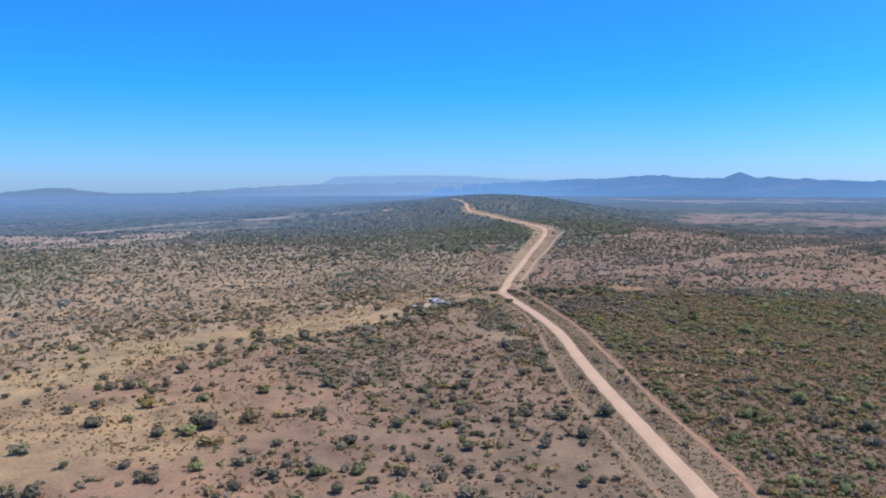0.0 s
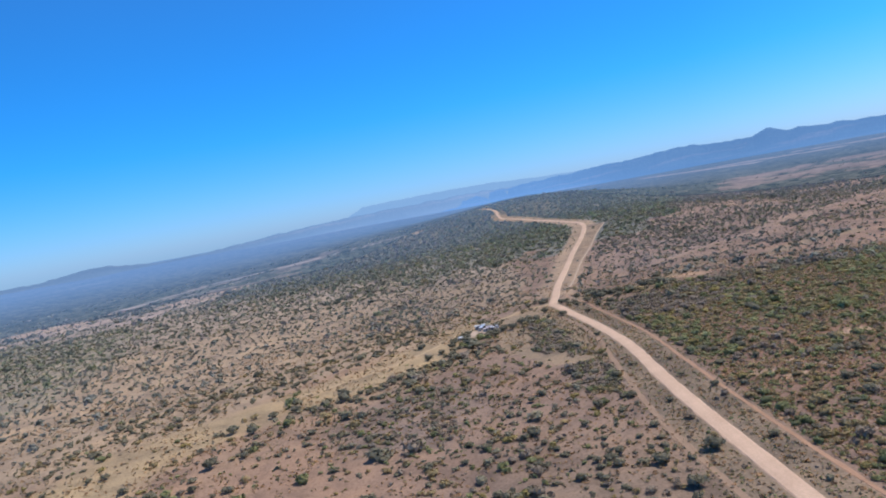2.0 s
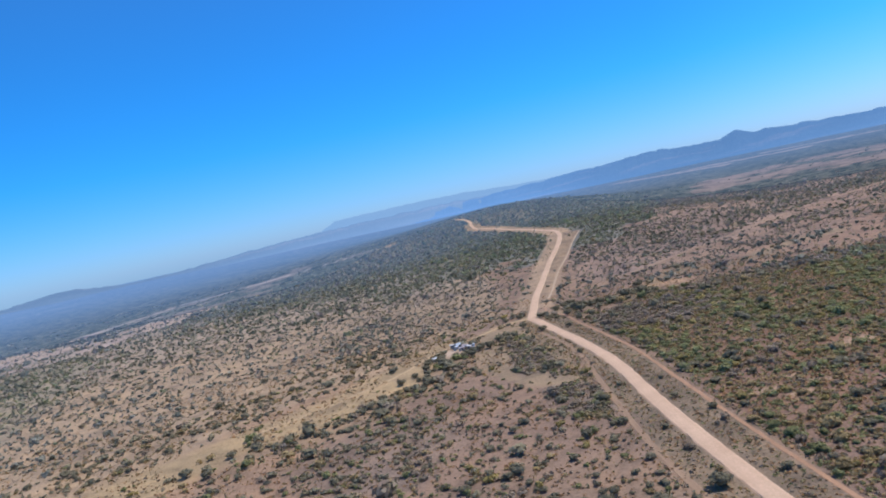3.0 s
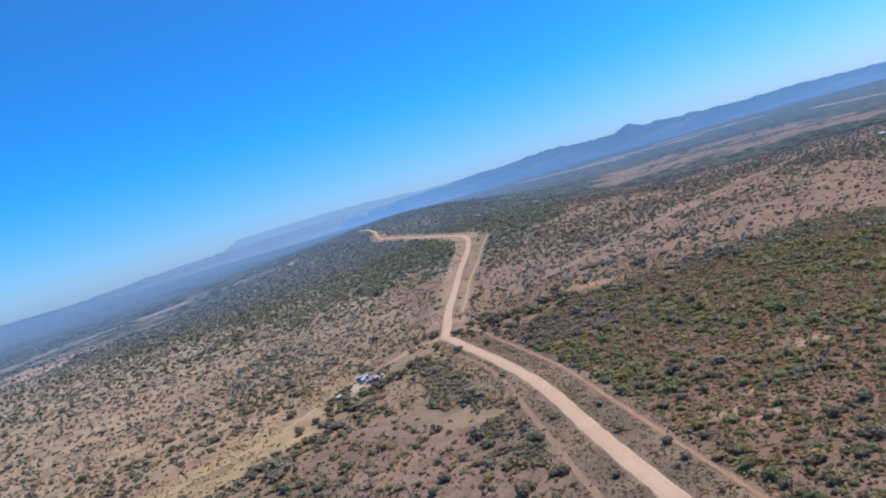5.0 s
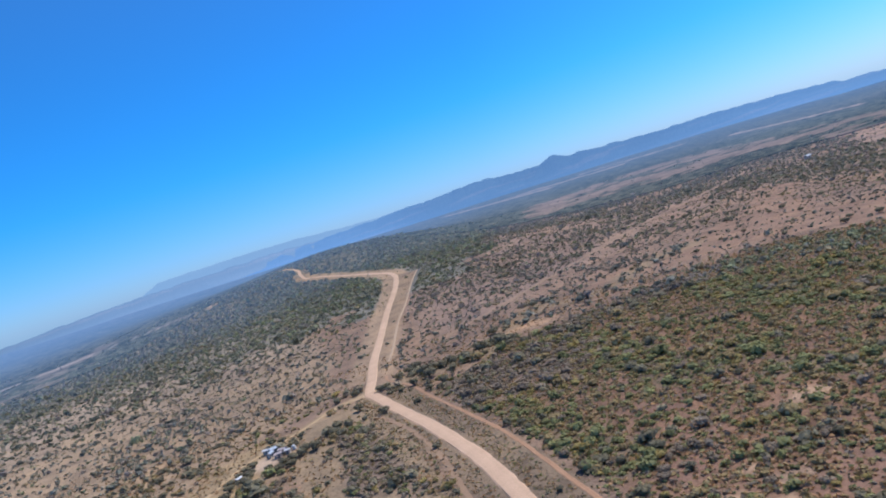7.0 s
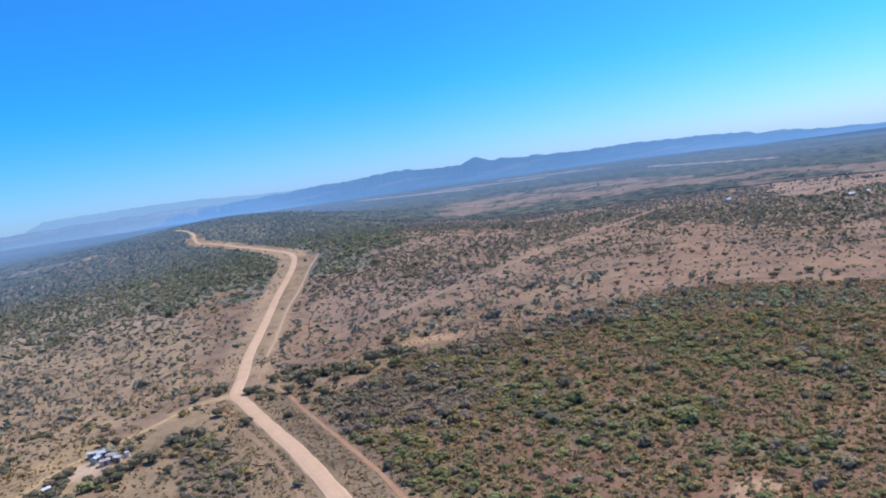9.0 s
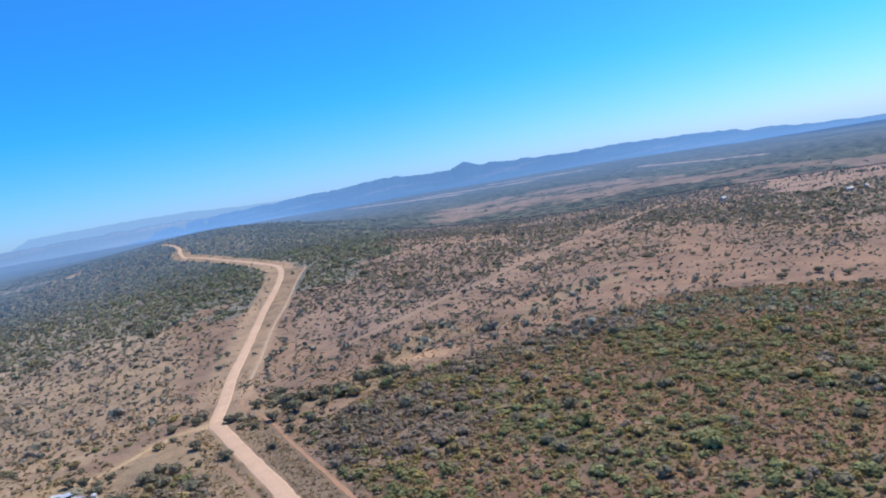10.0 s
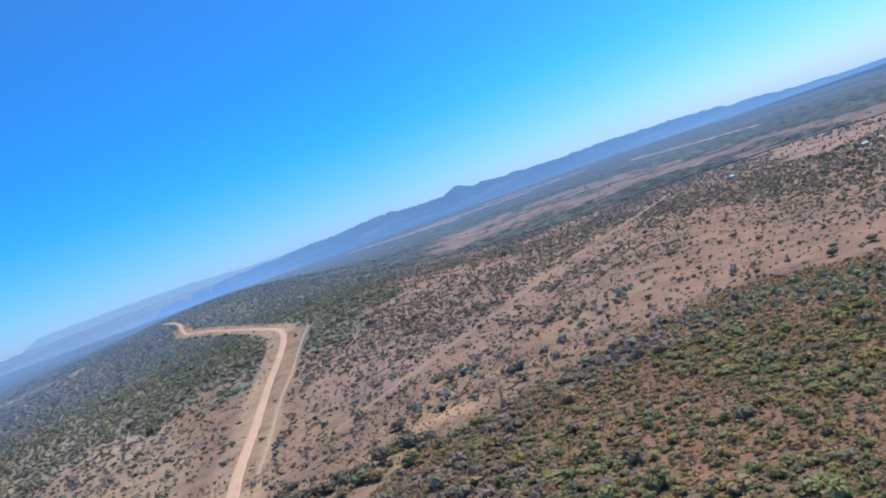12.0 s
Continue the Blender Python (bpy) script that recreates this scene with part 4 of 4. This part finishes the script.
TREES_JUNCTION = [(49.6, 426.5, 5.2, 3), (53, 427, 4.7, 3), (56, 412, 4.1, 3), (66, 439, 6.2, 3), (70, 443, 6.2, 3), (70, 417, 7.4, 3), (62, 414, 5.3, 3), (65, 398, 4.0, 3), (72, 402, 5.6, 5), (83, 431, 5.6, 3), (88, 427, 6.4, 3), (98, 428, 8.3, 3), (113, 455, 6.8, 3),
                  (57, 387, 4.3, 3), (44, 390, 5.0, 3), (37.5, 407, 5.2, 3), (22.5, 390, 5.6, 5), (27, 393.5, 6.2, 5), (30.5, 391.5, 5.2, 5), (27, 382, 5.3, 5), (24.5, 386.5, 5.6, 3), (37, 391, 3.3, 5), (31.5, 433, 4.6, 5), (147, 486, 6.2, 3)]
TREES_YARD = [(-12.8, 371, 4.4, 3), (-7.2, 369.5, 4.6, 3), (-9.5, 376.5, 4.0, 3), (-13, 366, 4.6, 3), (2, 405, 4.7, 3), (6, 403.5, 4.3, 3), (9.6, 392, 5.0, 5), (16.5, 376, 5.8, 3), (13, 379, 4.7, 3), (11.5, 375.5, 4.6, 3), (8.3, 374.5, 4.7, 3), (5.5, 373.5, 5.0, 3), (3.5, 368, 4.7, 3), (-5.5, 384, 4.6, 3), (-8, 382, 4.3, 3), (-6, 375, 4.7, 3), (7.5, 369, 4.6, 3), (0.5, 372.5, 4.1, 3)]
BUSHES_VERGE = [(49, 330, 3.2, 3), (49, 272, 3.0, 5), (44, 292, 2.6, 5), (48, 226, 2.8, 3), (48, 209, 3.2, 2), (38, 208, 3.6, 5), (37, 237, 3.0, 5), (49, 194, 2.4, 1), (61, 187, 3.6, 3), (59, 249, 2.8, 3), (64, 233, 3.4, 5), (63, 223, 3.0, 2), (61, 205, 2.0, 1), (60, 160, 2.4, 5)]
TREES_BELT = [(322, 509, 4.6, 3), (332, 508, 5, 3), (321, 481, 4.6, 3), (284, 411, 5, 3), (300, 406, 5.6, 3), (300, 391, 5, 3), (306, 530, 5.4, 3), (295, 419, 4.2, 3), (352, 506, 4.2, 3), (279, 479, 4, 3), (268, 434, 4, 5), (281, 378, 4, 3), (240, 470, 4.4, 3), (215, 492, 4, 5)]

TRUNK_KINDS = {GREEN: ("shrub", "leafy green shrub on dry reddish soil"), OLIVE: ("shrub", "olive-brown dry shrub on reddish soil"), GREY: ("thorn_bush", "grey leafless thorn bush on reddish soil"),
               DARK: ("tree", "dark green low thorn tree on dry soil"), YELLOW: ("shrub", "yellow-green flowering shrub on red soil"), DUSTY: ("shrub", "dusty grey-green shrub on dry soil")}


def limb(bm, a, b, ra, rb, sides=5):
    """A tapered limb from a to b."""
    a, b = Vector(a), Vector(b)
    turn = (b - a).to_track_quat("Z", "Y")
    rings = []
    for p, r in ((a, ra), (b, rb)):
        rings.append([bm.verts.new(p + turn @ Vector((r * math.cos(6.2832 * k / sides), r * math.sin(6.2832 * k / sides), 0))) for k in range(sides)])
    for k in range(sides):
        bm.faces.new((rings[0][k], rings[0][(k + 1) % sides], rings[1][(k + 1) % sides], rings[1][k]))
    bm.faces.new(rings[1])


def trunk_mesh(seed, tree):
    """Trunk or stems with limbs, for a crown one metre wide."""
    r = random.Random(seed)
    bm = bmesh.new()
    if tree:
        fork = (r.uniform(-0.03, 0.03), r.uniform(-0.03, 0.03), 0.2)
        limb(bm, (0, 0, -0.04), fork, 0.045, 0.034, 6)
        starts = [fork] * 5
    else:
        starts = [(r.uniform(-0.05, 0.05), r.uniform(-0.05, 0.05), -0.03) for _ in range(5)]
    for k, s in enumerate(starts):
        a = 6.2832 * k / 5 + r.uniform(-0.4, 0.4)
        knee = (s[0] + 0.13 * math.cos(a), s[1] + 0.13 * math.sin(a), s[2] + 0.17)
        tip = (s[0] + 0.27 * math.cos(a + 0.2), s[1] + 0.27 * math.sin(a + 0.2), r.uniform(0.4, 0.55))
        limb(bm, s, knee, 0.026, 0.018)
        limb(bm, knee, tip, 0.018, 0.007)
    me = bpy.data.meshes.new("trunk")
    bm.to_mesh(me)
    bm.free()
    me.materials.append(BARK)
    return me


def bush_models():
    """One model for each kind and shape: an empty that holds stems and crown."""
    models = {}
    for kind, (name, label) in TRUNK_KINDS.items():
        for v in range(4):
            crown = crown_points(400 + 10 * kind + v, 170, 6, 0.85 if kind != DARK else 0.8, 0.075, 5 if kind != GREY else 2)
            if kind == DARK:
                crown[..., 2] = crown[..., 2] * 0.85 + 0.12
            n = len(crown)
            r = np.random.default_rng(kind * 7 + v)
            base = new(name)
            base.empty_display_size = 0.3
            c = new("crown", quads_mesh("crown", crown, [LEAF[kind]], np.zeros(n), np.clip(r.normal(0.5, 0.16, n), 0, 1)))
            s = new("trunk" if kind == DARK else "stems", trunk_mesh(50 * kind + v, kind == DARK))
            for o in (c, s):
                o.parent = base
            tagged(base, label, "tree" if kind == DARK else "bush", {"tree": "thorn trees on the plain", "shrub": "shrubs beside the road", "thorn_bush": "thorn bushes beside the road"}[name])
            models[kind, v] = base
    return models


MODELS = bush_models()
used = set()


def stand(x, y, w, kind, turn, tall, v):
    """Sets one bush as a thing of its own; its base goes a little into the soil."""
    m = Matrix.Translation((x, y, float(height(x, y)) - 0.02)) @ Matrix.Rotation(turn, 4, "Z")
    ob = MODELS[kind, v]
    if (kind, v) in used:
        ob = copy_thing(ob, m)
        ob.scale = (w, w, w * tall)
    else:
        used.add((kind, v))
        ob.matrix_basis = m @ Matrix.Diagonal((w, w, w * tall, 1))


pick = random.Random(5)
singled = []
for group in (TREES_STREAM, BUSHES_LOW, TREES_BED, TREES_JUNCTION, TREES_YARD, BUSHES_VERGE, TREES_BELT):
    for x, y, w, kind in group:
        stand(x, y, w, kind, pick.uniform(0, 6.28), pick.uniform(0.75, 1.0), pick.randrange(4))
        singled.append((x, y, w))
sx, sy, sw = np.array(singled).T


def clear_of_singles(t):
    gap = np.full(len(t), 1e9)
    for x, y, w in zip(sx, sy, sw):
        gap = np.minimum(gap, np.hypot(t[:, 0] - x, t[:, 1] - y) - 0.5 * w - 0.25 * t[:, 2])
    return t[gap > 0]




def companions(t, share):
    """Smaller growth that stands close beside a part of the bushes."""
    t = t[rng.uniform(size=len(t)) < share].copy()
    a, d = rng.uniform(0, 6.28, len(t)), t[:, 2] * rng.uniform(0.45, 1.3, len(t))
    t[:, 0], t[:, 1] = t[:, 0] + d * np.cos(a), t[:, 1] + d * np.sin(a)
    t[:, 2], t[:, 4], t[:, 5] = np.clip(t[:, 2] * rng.uniform(0.35, 0.75, len(t)), 0.6, 3), rng.uniform(0.2, 0.9, len(t)), rng.uniform(0, 6.28, len(t))
    roads = np.minimum.reduce([along(t[:, 0], t[:, 1], line) for line in (ROAD_NEAR, ROAD_FAR, RED_TRACK, LEFT_TRACK, FARM_TRACK, FENCE_TRACK)])
    return t[(roads > 3.6) | ((roads > 1.8) & (along(t[:, 0], t[:, 1], ROAD_NEAR) > 4) & (along(t[:, 0], t[:, 1], ROAD_FAR) > 4))]


near = clear_of_singles(near)
mid = clear_of_singles(mid)
beside, beside_mid = clear_of_singles(companions(near, 0.95)), companions(mid, 0.25)
# the nearest of each kind, on both sides of the near road, as things of their own
order = np.argsort(np.hypot(near[:, 0] - 60, (near[:, 1] - 190) * 0.8))
alone = np.zeros(len(near), bool)
left_over = {GREEN: 80, OLIVE: 45, GREY: 170, DARK: 150, YELLOW: 40, DUSTY: 45}
for i in order:
    k = int(near[i, 3])
    if left_over[k] and near[i, 1] > 115:
        left_over[k] -= 1
        alone[i] = True
        x, y, w, k, t, turn, tall = near[i]
        stand(x, y, w, int(k), turn, tall, int(turn * 50) % 4)
thicket("near_bushes", near[~alone], CROWN_NEAR, "mixed green, olive and grey bushes on reddish soil")
thicket("small_bushes", beside, CROWN_SMALL, "small bushes standing among larger ones on reddish soil")
mid = np.concatenate([mid, beside_mid])
away = range_of(mid[:, 0], mid[:, 1]) > 420
thicket("scrub", mid[~away], CROWN_MID, "dusty green and olive scrub in haze-paled colours over dry soil", LEAF_MID_HAZED)
late = np.concatenate([mid[away], far])
beyond_edge = range_of(late[:, 0], late[:, 1]) + rng.normal(0, 110, len(late)) > 700
thicket("low_scrub", late[~beyond_edge], CROWN_LOW, "low dusty scrub in haze-paled colours thickly spread over the plain", LEAF_LOW_HAZED)
thicket("backdrop_scrub", late[beyond_edge], CROWN_FAR, "distant scrub in painted-in blue haze covering the plain", LEAF_FAR_HAZED, True)

# low dry tufts between the bushes
tx, ty = rng.uniform(-230, 330, 60000), rng.uniform(60, 500, 60000)
ok = (np.minimum(along(tx, ty, ROAD_NEAR), along(tx, ty, ROAD_FAR)) > 3.2) & (along(tx, ty, RED_TRACK) > 1.2) & (fbm(tx, ty, 24, 131) > 0.42) & (range_of(tx, ty) < 300)
tx, ty = tx[ok], ty[ok]
n = len(tx)
tufts = np.stack([tx, ty, rng.uniform(0.35, 1.15, n), np.where(rng.uniform(size=n) < 0.5, TUFT, np.where(rng.uniform(size=n) < 0.5, OLIVE, GREY)), rng.uniform(0.1, 0.8, n), rng.uniform(0, 6.28, n), rng.uniform(0.5, 0.9, n)], 1)
vx, vy = rng.uniform(38, 69, 7500), rng.uniform(100, 425, 7500)
ok = (along(vx, vy, ROAD_NEAR) > 3.3) & (along(vx, vy, RED_TRACK) > 1.1) & (along(vx, vy, LEFT_TRACK) > 1.1)
vx, vy = vx[ok], vy[ok]
n = len(vx)
tufts = np.concatenate([tufts, np.stack([vx, vy, rng.uniform(0.3, 0.85, n), rng.choice([TUFT, OLIVE, DUSTY, GREY, GREEN], n), rng.uniform(0.2, 0.9, n), rng.uniform(0, 6.28, n), rng.uniform(0.5, 0.9, n)], 1)])
px, py = rng.uniform(66, 330, 42000), rng.uniform(95, 430, 42000)
ok = inside(px, py, PATCH) & (range_of(px, py) < 330)
px, py = px[ok], py[ok]
n = len(px)
tufts = np.concatenate([tufts, np.stack([px, py, rng.uniform(0.6, 1.5, n), rng.choice([TUFT, OLIVE, OLIVE, GREY, GREEN], n), rng.uniform(0.2, 0.9, n), rng.uniform(0, 6.28, n), rng.uniform(0.5, 0.9, n)], 1)])
thicket("grass_tufts", tufts, CROWN_TUFT, "dry tufts of grass and dwarf shrub on bare soil")


# ---------------------------------------------------------------- homestead
def box(bm, x0, x1, y0, y1, z0, z1):
    v = [bm.verts.new(p) for p in ((x0, y0, z0), (x1, y0, z0), (x1, y1, z0), (x0, y1, z0), (x0, y0, z1), (x1, y0, z1), (x1, y1, z1), (x0, y1, z1))]
    for f in ((0, 3, 2, 1), (4, 5, 6, 7), (0, 1, 5, 4), (1, 2, 6, 5), (2, 3, 7, 6), (3, 0, 4, 7)):
        bm.faces.new([v[i] for i in f])


def roof_sheet(bm, length, y0, z0, y1, z1):
    """Corrugated sheet from the eave (y0, z0) to the ridge (y1, z1), with a folded underside."""
    n = int(length / 0.3)
    top = [[], []]
    for k in range(n + 1):
        x = -length / 2 + length * k / n
        dz = 0.035 if k % 2 else 0.0
        top[0].append(bm.verts.new((x, y0, z0 + dz)))
        top[1].append(bm.verts.new((x, y1, z1 + dz)))
    low = [[bm.verts.new(v.co - Vector((0, 0, 0.05))) for v in row] for row in top]
    for k in range(n):
        bm.faces.new((top[0][k], top[0][k + 1], top[1][k + 1], top[1][k]))
        bm.faces.new((low[0][k + 1], low[0][k], low[1][k], low[1][k + 1]))
        bm.faces.new((low[0][k], low[0][k + 1], top[0][k + 1], top[0][k]))


def house(name, x, y, turn, length, depth, eave, ridge, roof_mat, label, category="house", group=""):
    base = new(name)
    base.matrix_basis = pose(x, y, float(height(x, y)), 0, 0, turn)
    tagged(base, label, category, group)
    t, hl, hd = 0.22, length / 2, depth / 2
    for x0, x1, y0, y1 in ((-hl, hl, -hd, -hd + t), (-hl, hl, hd - t, hd), (-hl, -hl + t, -hd + t, hd - t), (hl - t, hl, -hd + t, hd - t)):
        bm = bmesh.new()
        box(bm, x0, x1, y0, y1, -0.3, eave)
        if x1 - x0 < 1:
            a = [bm.verts.new((q, s, z)) for q in (x0, x1) for s, z in ((-hd + t, eave + 0.005), (hd - t, eave + 0.005), (0, ridge - 0.12))]
            for f in ((0, 1, 2), (3, 5, 4), (0, 2, 5, 3), (1, 4, 5, 2)):
                bm.faces.new([a[i] for i in f])
        part("wall", bm, WHITE_WALL, base)
    for s in (-1, 1):
        bm = bmesh.new()
        roof_sheet(bm, length + 0.7, s * (hd + 0.4), eave - 0.05, s * 0.02, ridge)
        bmesh.ops.recalc_face_normals(bm, faces=bm.faces)
        part("roof", bm, roof_mat, base)
    bm = bmesh.new()
    box(bm, -0.4, 0.4, -hd - 0.05, -hd - 0.004, 0, eave - 0.2)
    part("door", bm, DOOR_PAINT, base)
    for wx in ((-hl * 0.62, hl * 0.62) if length > 3 else ()):
        bm = bmesh.new()
        box(bm, wx - 0.4, wx + 0.4, -hd - 0.04, -hd - 0.003, 0.9, 1.6)
        w = part("window", bm, DOOR_PAINT, base)
        bm = bmesh.new()
        box(bm, wx - 0.33, wx + 0.33, -hd - 0.055, -hd - 0.042, 0.97, 1.53)
        part("pane", bm, GLASS, w)
    return base


def water_tank(x, y, radius, tall):
    """A round white tank with a shallow cone for a lid, standing on a low plinth."""
    base = tagged(new("water_tank"), "small round white water tank beside sheds", "tank")
    base.matrix_basis = pose(x, y, float(height(x, y)))
    for name, rings, mat in (("plinth", ((radius + 0.25, -0.2), (radius + 0.25, 0.3)), WHITE_WALL), ("body", ((radius, 0.3), (radius, 0.5 * tall), (radius * 1.02, 0.52 * tall), (radius, 0.54 * tall), (radius, tall)), WHITE_ROOF),
                             ("lid", ((radius + 0.05, tall), (radius * 0.3, tall + 0.28), (radius * 0.3, tall + 0.36)), WHITE_ROOF)):
        bm = bmesh.new()
        loops = [[bm.verts.new((r * math.cos(6.2832 * k / 18), r * math.sin(6.2832 * k / 18), z)) for k in range(18)] for r, z in rings]
        for a, b in zip(loops, loops[1:]):
            for k in range(18):
                bm.faces.new((a[k], a[(k + 1) % 18], b[(k + 1) % 18], b[k]))
        bm.faces.new(loops[-1])
        part(name, bm, mat, base)


house("house", 3.0, 392.6, 24, 3.8, 2.2, 2.0, 2.5, BLUE_ROOF, "small farmhouse with a pale blue sheet-metal roof", group="buildings of the homestead")
house("shed", 0.2, 395.0, -24, 2.6, 1.5, 1.7, 2.0, WHITE_ROOF, "low shed with a white sheet-metal roof", "shed", "buildings of the homestead")
house("shed", 1.2, 389.2, 58, 2.2, 1.5, 1.7, 2.1, BLUE_ROOF, "low shed with a bluish sheet-metal roof", "shed", "buildings of the homestead")
house("shed", 5.8, 388.4, -32, 3.0, 1.8, 1.7, 2.0, MAUVE_ROOF, "shed with a weathered grey-mauve sheet-metal roof", "shed", "buildings of the homestead")
house("shed", 3.8, 385.0, 14, 2.5, 1.6, 1.6, 1.9, MAUVE_ROOF, "shed with a weathered grey-mauve sheet-metal roof", "shed", "buildings of the homestead")
house("hut", 7.4, 385.2, -25, 1.7, 1.4, 1.6, 1.9, WHITE_ROOF, "tiny white-roofed hut beside thorn trees", "hut", "buildings of the homestead")
house("hut", -10.0, 372.5, 35, 1.9, 1.4, 1.6, 1.9, WHITE_ROOF, "small hut with a pale metal roof among thorn trees", "hut", "buildings of the homestead")
water_tank(9.6, 387.6, 0.75, 1.5)
house("house", 550, 722, 10, 6, 4, 2.6, 3.7, BLUE_ROOF, "distant farmhouse with a blue-grey roof in scrub", group="distant farm buildings")
house("house", 572, 604, -15, 5, 3.4, 2.4, 3.3, WHITE_ROOF, "distant white-roofed farm building in scrub", group="distant farm buildings")
house("house", 586, 600, 30, 5, 3.5, 2.6, 3.5, WHITE_ROOF, "distant white-roofed farm building in scrub", group="distant farm buildings")
